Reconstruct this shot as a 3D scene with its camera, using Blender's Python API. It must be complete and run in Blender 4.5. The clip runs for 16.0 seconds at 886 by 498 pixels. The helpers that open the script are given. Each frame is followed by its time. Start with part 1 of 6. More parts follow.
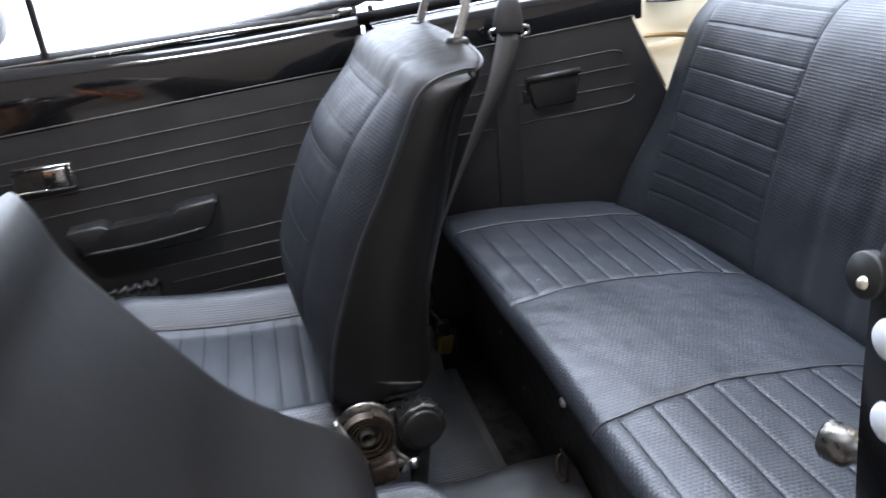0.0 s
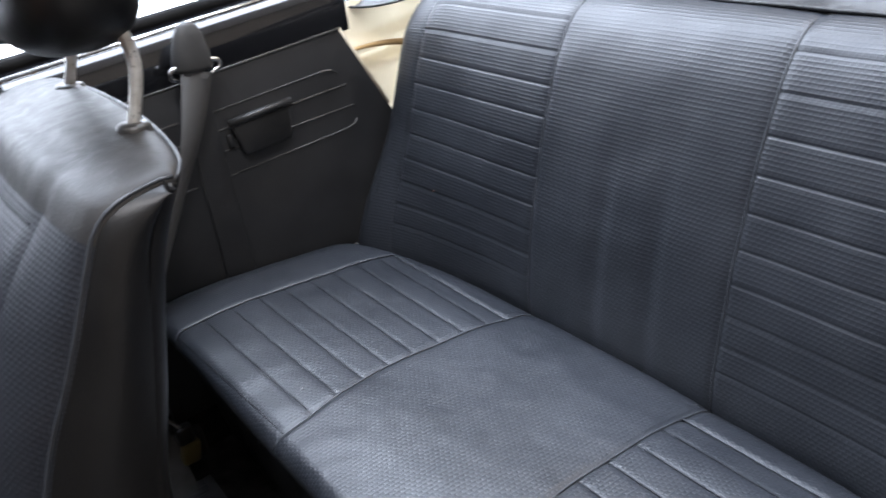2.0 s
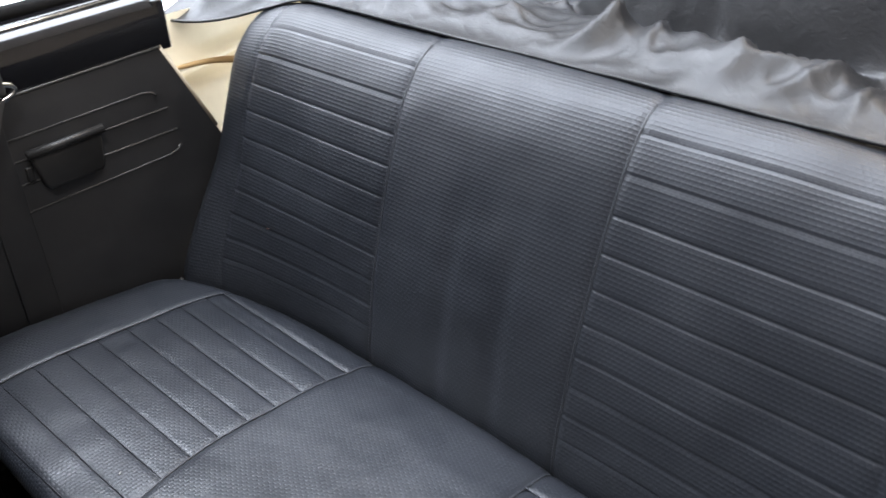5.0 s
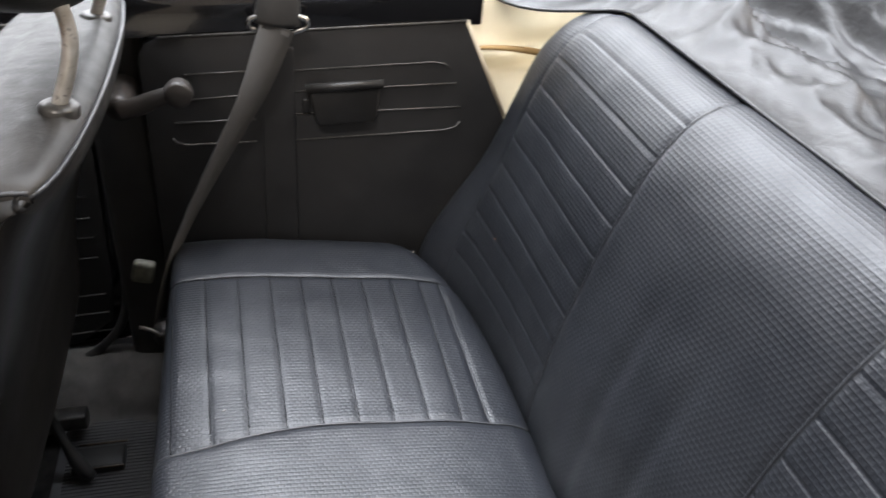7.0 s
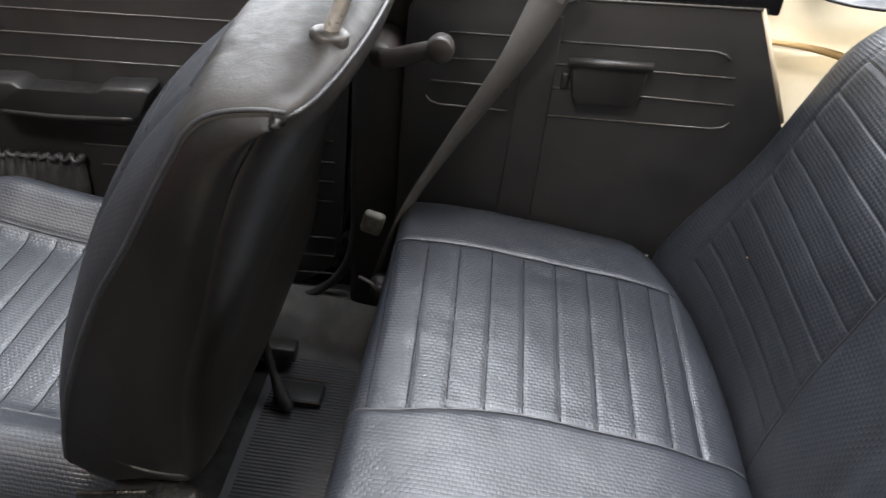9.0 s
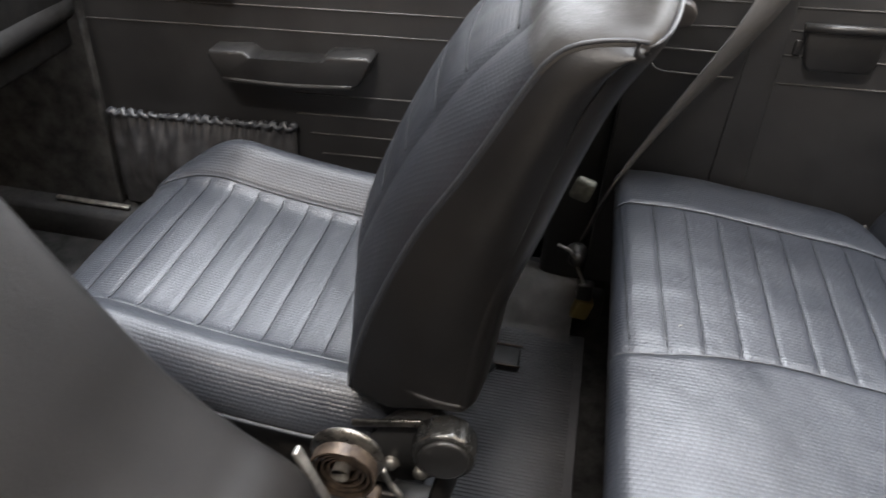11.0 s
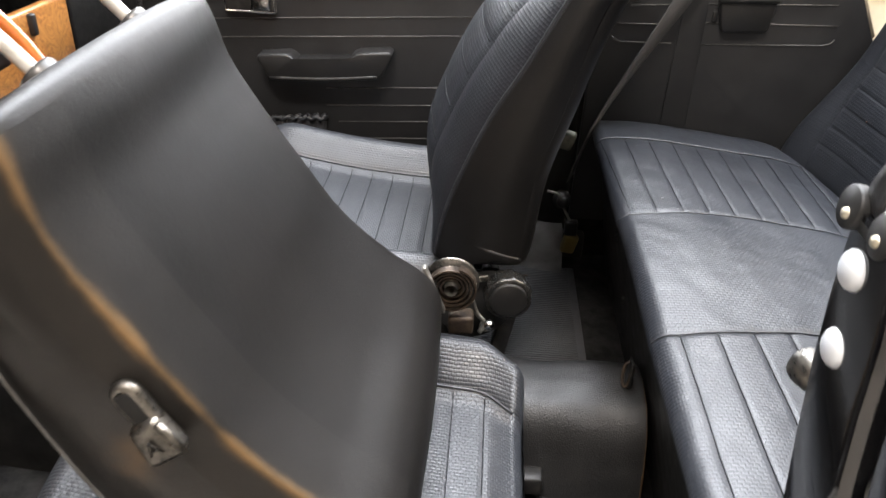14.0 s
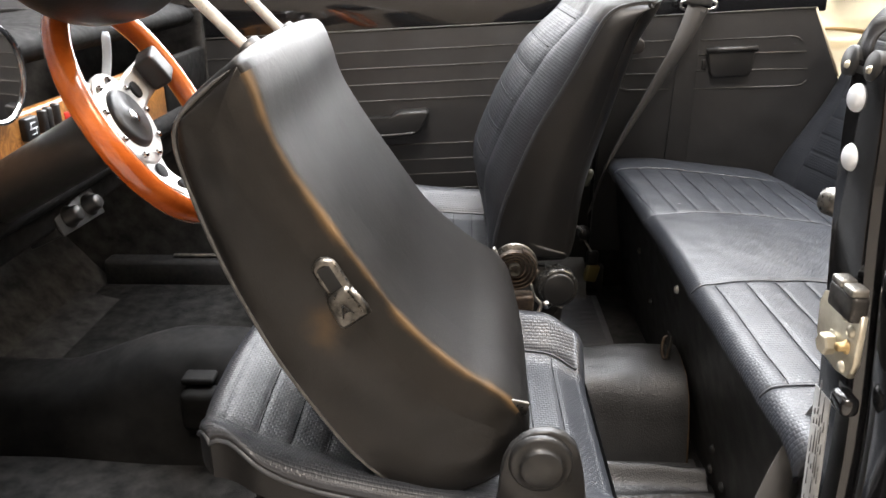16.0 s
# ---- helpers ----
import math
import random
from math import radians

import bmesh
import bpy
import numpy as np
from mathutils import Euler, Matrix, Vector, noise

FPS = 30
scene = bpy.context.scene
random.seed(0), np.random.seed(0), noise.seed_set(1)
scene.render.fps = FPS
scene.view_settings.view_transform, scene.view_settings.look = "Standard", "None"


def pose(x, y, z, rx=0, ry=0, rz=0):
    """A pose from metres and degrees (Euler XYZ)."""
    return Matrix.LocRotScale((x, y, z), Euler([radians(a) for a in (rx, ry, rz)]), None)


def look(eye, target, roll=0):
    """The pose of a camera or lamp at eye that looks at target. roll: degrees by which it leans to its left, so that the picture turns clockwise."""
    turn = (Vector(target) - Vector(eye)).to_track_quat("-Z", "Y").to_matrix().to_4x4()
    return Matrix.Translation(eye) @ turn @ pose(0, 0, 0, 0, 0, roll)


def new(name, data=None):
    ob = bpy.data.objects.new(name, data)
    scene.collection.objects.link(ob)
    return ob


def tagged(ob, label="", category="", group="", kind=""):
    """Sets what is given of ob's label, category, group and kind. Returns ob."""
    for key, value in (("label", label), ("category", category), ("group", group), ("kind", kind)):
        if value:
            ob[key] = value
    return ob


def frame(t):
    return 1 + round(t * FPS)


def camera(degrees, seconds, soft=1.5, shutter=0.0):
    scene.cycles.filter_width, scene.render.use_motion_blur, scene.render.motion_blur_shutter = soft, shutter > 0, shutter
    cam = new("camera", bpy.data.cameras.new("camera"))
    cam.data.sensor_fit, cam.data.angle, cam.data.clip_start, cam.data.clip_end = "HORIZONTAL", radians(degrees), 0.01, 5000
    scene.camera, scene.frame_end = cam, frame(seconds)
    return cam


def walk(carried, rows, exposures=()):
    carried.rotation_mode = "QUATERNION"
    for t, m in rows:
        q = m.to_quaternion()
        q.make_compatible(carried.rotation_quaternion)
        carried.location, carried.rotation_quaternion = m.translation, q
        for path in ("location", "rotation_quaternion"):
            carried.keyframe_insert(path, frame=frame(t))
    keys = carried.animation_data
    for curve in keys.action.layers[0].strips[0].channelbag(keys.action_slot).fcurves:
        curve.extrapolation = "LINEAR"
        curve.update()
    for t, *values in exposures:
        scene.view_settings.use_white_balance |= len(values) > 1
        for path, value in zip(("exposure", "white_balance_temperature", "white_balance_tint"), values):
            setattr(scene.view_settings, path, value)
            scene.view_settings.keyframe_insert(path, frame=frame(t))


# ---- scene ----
cam = camera(59.1, 16.0, shutter=0.5)
PATH = [
    (0, (-0.322, -0.883, 1.158), (0.049, 0.92, 0.376), -6.5),
    (0.5, (-0.284, -0.802, 1.172), (0.22, 0.958, 0.366), -7.8),
    (1, (-0.256, -0.715, 1.198), (0.388, 0.972, 0.338), -8.5),
    (1.5, (-0.24, -0.647, 1.21), (0.558, 0.947, 0.304), -8.4),
    (2, (-0.233, -0.592, 1.219), (0.747, 0.866, 0.263), -8.2),
    (2.5, (-0.239, -0.544, 1.238), (0.927, 0.725, 0.223), -6.9),
    (3, (-0.273, -0.506, 1.262), (1.121, 0.477, 0.218), -3.5),
    (3.2, (-0.268, -0.506, 1.267), (1.156, 0.417, 0.209), -3.6),
    (5.3, (-0.119, -0.507, 1.301), (1.058, 0.715, 0.241), -0.2),
    (5.5, (-0.083, -0.509, 1.295), (1.029, 0.78, 0.246), 0.3),
    (6, (0.005, -0.497, 1.315), (0.907, 0.919, 0.227), 2.7),
    (6.5, (0.071, -0.498, 1.303), (0.746, 1.032, 0.206), 3.8),
    (7, (0.104, -0.487, 1.29), (0.556, 1.11, 0.173), 5.0),
    (7.5, (0.112, -0.465, 1.279), (0.386, 1.153, 0.136), 5.8),
    (8, (0.102, -0.444, 1.261), (0.227, 1.182, 0.104), 6.1),
    (8.2, (0.1, -0.432, 1.259), (0.171, 1.188, 0.088), 6.1),
    (10.3, (-0.014, -0.483, 1.203), (-0.21, 1.146, 0.059), 3.8),
    (10.5, (-0.044, -0.495, 1.208), (-0.254, 1.121, 0.049), 3.6),
    (11, (-0.112, -0.537, 1.194), (-0.381, 1.066, 0.029), 3.1),
    (11.5, (-0.158, -0.583, 1.19), (-0.463, 1.002, 0.009), 3.0),
    (12, (-0.202, -0.66, 1.195), (-0.47, 0.929, 0.01), 3.2),
    (12.5, (-0.218, -0.725, 1.186), (-0.431, 0.886, 0.02), 2.6),
    (13, (-0.229, -0.796, 1.172), (-0.368, 0.853, 0.049), 2.5),
    (13.5, (-0.23, -0.874, 1.161), (-0.335, 0.817, 0.099), 2.0),
    (14, (-0.244, -0.969, 1.149), (-0.333, 0.767, 0.16), 2.0),
    (14.5, (-0.284, -1.06, 1.121), (-0.34, 0.722, 0.214), 1.8),
    (15, (-0.32, -1.146, 1.1), (-0.369, 0.669, 0.261), 0.9),
    (15.5, (-0.343, -1.2, 1.076), (-0.395, 0.644, 0.302), 0.2),
    (16, (-0.358, -1.235, 1.056), (-0.413, 0.633, 0.342), -0.2),
]
walk(cam, [(t, look(eye, target, roll)) for t, eye, target, roll in PATH],
     exposures=[(0.0, 0.69, 5700, 13), (3.0, 0.68, 5850, 13), (5.5, 0.57, 6150, 13), (7.5, 0.73, 6450, 13), (10.5, 1.15, 6450, 13), (13.0, 1.2, 6450, 13), (16.0, 1.24, 6650, 13)])

# ---- world, lamps, exposure ----
world = bpy.data.worlds.new("world")
world.use_nodes = True
scene.world = world
wbg = world.node_tree.nodes["Background"]
wbg.inputs[0].default_value = (0.92, 0.96, 1.0, 1)
wbg.inputs[1].default_value = 0.12


def area_lamp(name, m, sx, sy, power, colour):
    lamp = bpy.data.lights.new(name, "AREA")
    lamp.shape, lamp.size, lamp.size_y, lamp.energy, lamp.color = "RECTANGLE", sx, sy, power, colour
    ob = new(name, lamp)
    ob.matrix_world = m
    return ob


area_lamp("ceiling_light_panel", pose(0.0, 2.7, 4.05), 2.6, 1.4, 150, (0.88, 0.94, 1.0))
area_lamp("ceiling_light_panel", pose(0.6, 0.7, 4.05), 3.0, 1.6, 145, (0.90, 0.95, 1.0))
area_lamp("ceiling_light_panel", pose(-0.6, -1.9, 4.05), 0.9, 0.5, 72, (1.0, 0.93, 0.84))
area_lamp("ceiling_light_panel", pose(3.4, -0.3, 4.05), 1.6, 1.6, 60, (1.0, 0.84, 0.64))

# ---- materials ----


def mat(name, base, rough=0.5, metal=0.0, spec=0.5, coat=0.0, emit=None):
    m = bpy.data.materials.new(name)
    m.use_nodes = True
    b = m.node_tree.nodes["Principled BSDF"]
    b.inputs["Base Color"].default_value = (*base, 1)
    b.inputs["Roughness"].default_value = rough
    b.inputs["Metallic"].default_value = metal
    b.inputs["Specular IOR Level"].default_value = spec
    b.inputs["Coat Weight"].default_value = coat
    if emit:
        b.inputs["Emission Color"].default_value = (*emit[0], 1)
        b.inputs["Emission Strength"].default_value = emit[1]
    return m


def nd(m, kind, **ins):
    n = m.node_tree.nodes.new(kind)
    for k, v in ins.items():
        n.inputs[k.replace("_", " ")].default_value = v
    return n


def tie(m, a, ao, b, bi):
    m.node_tree.links.new(a.outputs[ao], b.inputs[bi])


def wear(m, scale, base_a, base_b, rough_a, rough_b, bump=0.0, fine=900.0, dist=0.0004, stretch=(1, 1, 1), crinkle=0.0):
    """Two scales of variation: soft patches in colour and gloss, a fine grain in the relief."""
    b = m.node_tree.nodes["Principled BSDF"]
    co = nd(m, "ShaderNodeTexCoord")
    mp = nd(m, "ShaderNodeMapping")
    mp.inputs["Scale"].default_value = stretch
    tie(m, co, "Object", mp, "Vector")
    n1 = nd(m, "ShaderNodeTexNoise", Scale=scale, Detail=5.0, Roughness=0.6)
    tie(m, mp, "Vector", n1, "Vector")
    ramp = nd(m, "ShaderNodeValToRGB")
    ramp.color_ramp.elements[0].position, ramp.color_ramp.elements[1].position = 0.35, 0.68
    ramp.color_ramp.elements[0].color, ramp.color_ramp.elements[1].color = (*base_a, 1), (*base_b, 1)
    tie(m, n1, "Fac", ramp, "Fac")
    tie(m, ramp, "Color", b, "Base Color")
    rr = nd(m, "ShaderNodeMapRange")
    rr.inputs["From Min"].default_value, rr.inputs["From Max"].default_value = 0.3, 0.7
    rr.inputs["To Min"].default_value, rr.inputs["To Max"].default_value = rough_a, rough_b
    n2 = nd(m, "ShaderNodeTexNoise", Scale=scale * 3.7, Detail=4.0)
    tie(m, mp, "Vector", n2, "Vector")
    tie(m, n2, "Fac", rr, "Value")
    tie(m, rr, "Result", b, "Roughness")
    if bump:
        n3 = nd(m, "ShaderNodeTexNoise", Scale=fine, Detail=3.0)
        tie(m, mp, "Vector", n3, "Vector")
        bp = nd(m, "ShaderNodeBump", Strength=bump, Distance=dist)
        tie(m, n3, "Fac", bp, "Height")
        tie(m, bp, "Normal", b, "Normal")
        if crinkle:
            n4 = nd(m, "ShaderNodeTexNoise", Scale=55.0, Detail=4.0, Roughness=0.6, Distortion=0.6)
            tie(m, mp, "Vector", n4, "Vector")
            bq = nd(m, "ShaderNodeBump", Strength=crinkle, Distance=0.004)
            tie(m, n4, "Fac", bq, "Height")
            tie(m, bq, "Normal", bp, "Normal")
    return m


def weave(name, base_a, base_b, rough_a, rough_b, width, row, strength, dist=0.0006):
    """Basket-weave vinyl: rows of small raised bricks, laid out in metres by the uv map."""
    m = wear(mat(name, base_a), 7.0, base_a, base_b, rough_a, rough_b)
    b = m.node_tree.nodes["Principled BSDF"]
    uv = nd(m, "ShaderNodeUVMap")
    br = nd(m, "ShaderNodeTexBrick", Scale=1.0)
    br.inputs["Brick Width"].default_value, br.inputs["Row Height"].default_value = width, row
    br.inputs["Mortar Size"].default_value, br.inputs["Mortar Smooth"].default_value = row * 0.30, 0.9
    br.inputs["Color1"].default_value = br.inputs["Color2"].default_value = (1, 1, 1, 1)
    br.inputs["Mortar"].default_value = (0, 0, 0, 1)
    tie(m, uv, "UV", br, "Vector")
    n3 = nd(m, "ShaderNodeTexNoise", Scale=700.0, Detail=2.0)
    co = nd(m, "ShaderNodeTexCoord")
    tie(m, co, "Object", n3, "Vector")
    cut = nd(m, "ShaderNodeSeparateXYZ")
    tie(m, uv, "UV", cut, "Vector")
    turn = nd(m, "ShaderNodeMath")
    turn.operation = "MULTIPLY"
    turn.inputs[1].default_value = 2 * math.pi / row
    tie(m, cut, "Y", turn, 0)
    wave = nd(m, "ShaderNodeMath")
    wave.operation = "COSINE"
    tie(m, turn, "Value", wave, 0)
    ridge = nd(m, "ShaderNodeMath")
    ridge.operation = "MULTIPLY_ADD"
    ridge.inputs[1].default_value = -0.07
    tie(m, wave, "Value", ridge, 0)
    joint = nd(m, "ShaderNodeMath")
    joint.operation = "MULTIPLY"
    joint.inputs[1].default_value = 0.85
    tie(m, br, "Color", joint, 0)
    tie(m, joint, "Value", ridge, 2)
    ad = nd(m, "ShaderNodeMath")
    ad.operation = "MULTIPLY_ADD"
    ad.inputs[1].default_value = 0.06
    tie(m, n3, "Fac", ad, 0)
    tie(m, ridge, "Value", ad, 2)
    bp = nd(m, "ShaderNodeBump", Strength=strength, Distance=dist)
    tie(m, ad, "Value", bp, "Height")
    tie(m, bp, "Normal", b, "Normal")
    return m


M_WEAVE = weave("basket_weave_vinyl", (0.016, 0.018, 0.0225), (0.025, 0.0275, 0.033), 0.34, 0.45, 0.0068, 0.0054, 0.34, 0.0008)
M_WEAVE_R = weave("rear_back_weave", (0.016, 0.018, 0.0225), (0.025, 0.0275, 0.033), 0.36, 0.47, 0.0068, 0.0054, 0.36, 0.0008)
# Cushion copy of the weave, its base raised for light on upward faces.
M_WEAVE_F = weave("lit_cushion_weave", (0.026, 0.0285, 0.034), (0.041, 0.0445, 0.051), 0.28, 0.39, 0.0068, 0.0052, 0.50, 0.0008)
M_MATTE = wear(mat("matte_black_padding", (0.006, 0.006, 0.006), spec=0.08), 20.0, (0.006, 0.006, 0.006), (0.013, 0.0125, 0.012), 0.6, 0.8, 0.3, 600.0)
# Backrest copy of the same weave, its base darkened as shade on upright faces.
M_WEAVE_B = weave("shaded_backrest_weave", (0.012, 0.0135, 0.017), (0.019, 0.021, 0.026), 0.46, 0.58, 0.0068, 0.0052, 0.36, 0.0007)
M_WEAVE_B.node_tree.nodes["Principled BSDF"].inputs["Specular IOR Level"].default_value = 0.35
M_VINYL = wear(mat("smooth_black_vinyl", (0.02, 0.02, 0.02), spec=0.36), 2.2, (0.006, 0.006, 0.0064), (0.014, 0.013, 0.0122), 0.34, 0.42, 0.3, 420.0, 0.0006, crinkle=0.10)
M_TUNNEL = wear(mat("tunnel_leatherette", (0.03, 0.03, 0.03)), 9.0, (0.014, 0.014, 0.0142), (0.028, 0.0277, 0.0275), 0.32, 0.46, 0.8, 420.0, 0.0012, crinkle=0.04)

M_CROWN = wear(mat("worn_top_vinyl", (0.025, 0.025, 0.025), spec=0.36), 14.0, (0.013, 0.0125, 0.0121), (0.031, 0.0293, 0.0276), 0.43, 0.56, 0.4, 420.0, 0.0006, crinkle=0.16)


def worn_shaded_vinyl():
    """Black vinyl rubbed through to tan along a ridge, its base shaded darker towards the rear face: the uv map runs
    across it in metres.
    """
    m = wear(mat("worn_shaded_edge", (0.02, 0.02, 0.02), spec=0.34), 5.0, (0.009, 0.0082, 0.0074), (0.018, 0.0155, 0.013), 0.38, 0.46, 0.3, 420.0, 0.0006, crinkle=0.10)
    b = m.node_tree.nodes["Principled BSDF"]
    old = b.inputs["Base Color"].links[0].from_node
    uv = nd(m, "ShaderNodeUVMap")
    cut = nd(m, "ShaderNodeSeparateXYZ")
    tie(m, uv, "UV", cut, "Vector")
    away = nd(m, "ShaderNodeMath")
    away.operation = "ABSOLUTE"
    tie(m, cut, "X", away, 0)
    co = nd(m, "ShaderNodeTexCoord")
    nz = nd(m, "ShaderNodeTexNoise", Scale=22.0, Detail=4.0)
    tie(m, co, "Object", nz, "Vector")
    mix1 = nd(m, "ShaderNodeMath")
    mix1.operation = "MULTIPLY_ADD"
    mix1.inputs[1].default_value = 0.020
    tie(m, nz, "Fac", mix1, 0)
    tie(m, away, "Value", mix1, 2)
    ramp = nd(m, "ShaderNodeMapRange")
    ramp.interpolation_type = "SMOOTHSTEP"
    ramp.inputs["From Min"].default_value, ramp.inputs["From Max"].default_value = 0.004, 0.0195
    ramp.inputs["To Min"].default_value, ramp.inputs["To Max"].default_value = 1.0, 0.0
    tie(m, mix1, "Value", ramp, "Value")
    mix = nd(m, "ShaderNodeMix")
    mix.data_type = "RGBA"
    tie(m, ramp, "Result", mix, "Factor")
    # The rear face's shade is blended into the base colour here.
    shade_blend = nd(m, "ShaderNodeMapRange")
    shade_blend.interpolation_type = "SMOOTHSTEP"
    shade_blend.inputs["From Min"].default_value, shade_blend.inputs["From Max"].default_value = -0.030, 0.010
    tie(m, cut, "X", shade_blend, "Value")
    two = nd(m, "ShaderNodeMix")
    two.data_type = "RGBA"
    tie(m, shade_blend, "Result", two, "Factor")
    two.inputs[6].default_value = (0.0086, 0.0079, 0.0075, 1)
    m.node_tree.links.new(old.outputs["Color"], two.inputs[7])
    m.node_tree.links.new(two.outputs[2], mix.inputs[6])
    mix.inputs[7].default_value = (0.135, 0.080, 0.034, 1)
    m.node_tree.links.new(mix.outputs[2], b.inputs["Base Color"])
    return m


M_WORN = worn_shaded_vinyl()
# Rear-face copy of the seat vinyl, with that face's shade in its colour.
M_DULL = wear(mat("dull_shaded_vinyl", (0.012, 0.011, 0.010), spec=0.30), 2.2, (0.0060, 0.0057, 0.0056), (0.0115, 0.0104, 0.0096), 0.39, 0.44, 0.3, 420.0, 0.0006, crinkle=0.10)


def scuffed_vinyl(spot, reach):
    """Brownish black vinyl, rubbed to tan round one spot given from the seat's foot."""
    m = wear(mat("scuffed_side_vinyl", (0.02, 0.018, 0.014), spec=0.42), 5.0, (0.005, 0.0046, 0.0043), (0.0105, 0.009, 0.0077), 0.29, 0.37, 0.3, 420.0, 0.0006, crinkle=0.16)
    b = m.node_tree.nodes["Principled BSDF"]
    old = b.inputs["Base Color"].links[0].from_node
    co = nd(m, "ShaderNodeTexCoord")
    far = nd(m, "ShaderNodeVectorMath")
    far.operation = "DISTANCE"
    tie(m, co, "Object", far, 0)
    far.inputs[1].default_value = spot
    nz = nd(m, "ShaderNodeTexNoise", Scale=38.0, Detail=4.0)
    tie(m, co, "Object", nz, "Vector")
    add = nd(m, "ShaderNodeMath")
    add.operation = "MULTIPLY_ADD"
    add.inputs[1].default_value = reach
    tie(m, nz, "Fac", add, 0)
    tie(m, far, "Value", add, 2)
    ramp = nd(m, "ShaderNodeMapRange")
    ramp.interpolation_type = "SMOOTHSTEP"
    ramp.inputs["From Min"].default_value, ramp.inputs["From Max"].default_value = reach * 0.5, reach * 1.6
    ramp.inputs["To Min"].default_value, ramp.inputs["To Max"].default_value = 0.75, 0.0
    tie(m, add, "Value", ramp, "Value")
    mix = nd(m, "ShaderNodeMix")
    mix.data_type = "RGBA"
    tie(m, ramp, "Result", mix, "Factor")
    m.node_tree.links.new(old.outputs["Color"], mix.inputs[6])
    mix.inputs[7].default_value = (0.095, 0.056, 0.022, 1)
    m.node_tree.links.new(mix.outputs[2], b.inputs["Base Color"])
    return m


M_SCUFF = scuffed_vinyl((-0.042, -0.245, 0.468), 0.036)
M_PIPE = wear(mat("piping_vinyl", (0.04, 0.042, 0.045)), 60.0, (0.040, 0.043, 0.049), (0.072, 0.077, 0.086), 0.3, 0.42)
M_PANEL = wear(mat("panel_leatherette", (0.02, 0.019, 0.018)), 6.0, (0.0155, 0.0155, 0.016), (0.027, 0.027, 0.0276), 0.36, 0.52, 0.35, 500.0)
M_WELT = wear(mat("dark_welt_vinyl", (0.03, 0.03, 0.034)), 60.0, (0.024, 0.026, 0.030), (0.040, 0.043, 0.049), 0.34, 0.46)
# Base raised well above the other carpets in place of light on the sill.
M_SILL = wear(mat("lightened_sill_carpet", (0.08, 0.076, 0.072), rough=0.95), 14.0, (0.060, 0.057, 0.054), (0.115, 0.109, 0.103), 0.85, 0.98, 0.9, 1400.0, 0.002)
# Paler base: the gloss on raised lines and piping is put into the colour.
M_EMBOSS = wear(mat("raised_line_sheen", (0.07, 0.068, 0.065)), 80.0, (0.055, 0.053, 0.051), (0.105, 0.102, 0.098), 0.30, 0.44)
M_PAINT = wear(mat("black_paint", (0.006, 0.006, 0.007), coat=0.6), 3.0, (0.005, 0.005, 0.006), (0.009, 0.009, 0.010), 0.08, 0.16)
M_BODY = wear(mat("body_paint", (0.012, 0.011, 0.011), coat=0.8), 3.0, (0.010, 0.009, 0.009), (0.016, 0.014, 0.013), 0.06, 0.12)
M_CHROME = wear(mat("chrome", (0.6, 0.6, 0.6), metal=1.0), 40.0, (0.42, 0.42, 0.42), (0.66, 0.66, 0.65), 0.10, 0.28)
M_ZINC = wear(mat("yellowed_zinc", (0.6, 0.56, 0.46), metal=0.7), 45.0, (0.56, 0.51, 0.39), (0.78, 0.74, 0.62), 0.28, 0.45)
M_STEEL = wear(mat("dull_zinc_steel", (0.4, 0.4, 0.38), metal=0.9), 60.0, (0.22, 0.21, 0.19), (0.50, 0.48, 0.44), 0.3, 0.55)
M_DARKMETAL = wear(mat("dark_metal", (0.04, 0.04, 0.04), metal=0.4), 50.0, (0.02, 0.02, 0.02), (0.06, 0.055, 0.05), 0.3, 0.5)
M_PLASTIC = wear(mat("black_plastic", (0.02, 0.02, 0.02)), 20.0, (0.013, 0.013, 0.013), (0.022, 0.0215, 0.021), 0.32, 0.46, 0.2, 800.0)
M_GREYPL = wear(mat("charcoal_plastic", (0.05, 0.05, 0.05)), 20.0, (0.014, 0.014, 0.0142), (0.023, 0.0225, 0.022), 0.36, 0.48)
M_BELT = weave("belt_webbing", (0.085, 0.085, 0.087), (0.115, 0.114, 0.113), 0.5, 0.65, 0.004, 0.0012, 0.5, 0.0003)
M_CARPET = wear(mat("charcoal_carpet", (0.02, 0.02, 0.02), rough=0.95, spec=0.12), 30.0, (0.008, 0.008, 0.008), (0.030, 0.029, 0.028), 0.85, 0.98, 0.9, 1400.0, 0.002)
M_RUBBER = wear(mat("ribbed_rubber_mat", (0.03, 0.03, 0.032)), 12.0, (0.040, 0.040, 0.043), (0.062, 0.062, 0.065), 0.40, 0.6, 0.2, 900.0)
M_BOARD = wear(mat("black_fibre_board", (0.016, 0.016, 0.016), spec=0.4), 8.0, (0.015, 0.015, 0.015), (0.028, 0.0275, 0.027), 0.42, 0.56, 0.2, 700.0)
M_TOP = wear(mat("top_cover_cloth", (0.05, 0.05, 0.052)), 9.0, (0.014, 0.014, 0.0148), (0.026, 0.026, 0.0272), 0.37, 0.52, 0.3, 900.0, crinkle=0.32)
M_CREAM = wear(mat("cream_headliner", (0.7, 0.62, 0.45)), 9.0, (0.62, 0.53, 0.37), (0.74, 0.66, 0.49), 0.7, 0.85, 0.3, 400.0)
b_ = M_CREAM.node_tree.nodes["Principled BSDF"]
thin = nd(M_CREAM, "ShaderNodeBsdfTranslucent")
thin.inputs["Color"].default_value = (0.95, 0.85, 0.62, 1)
mixed = nd(M_CREAM, "ShaderNodeMixShader")
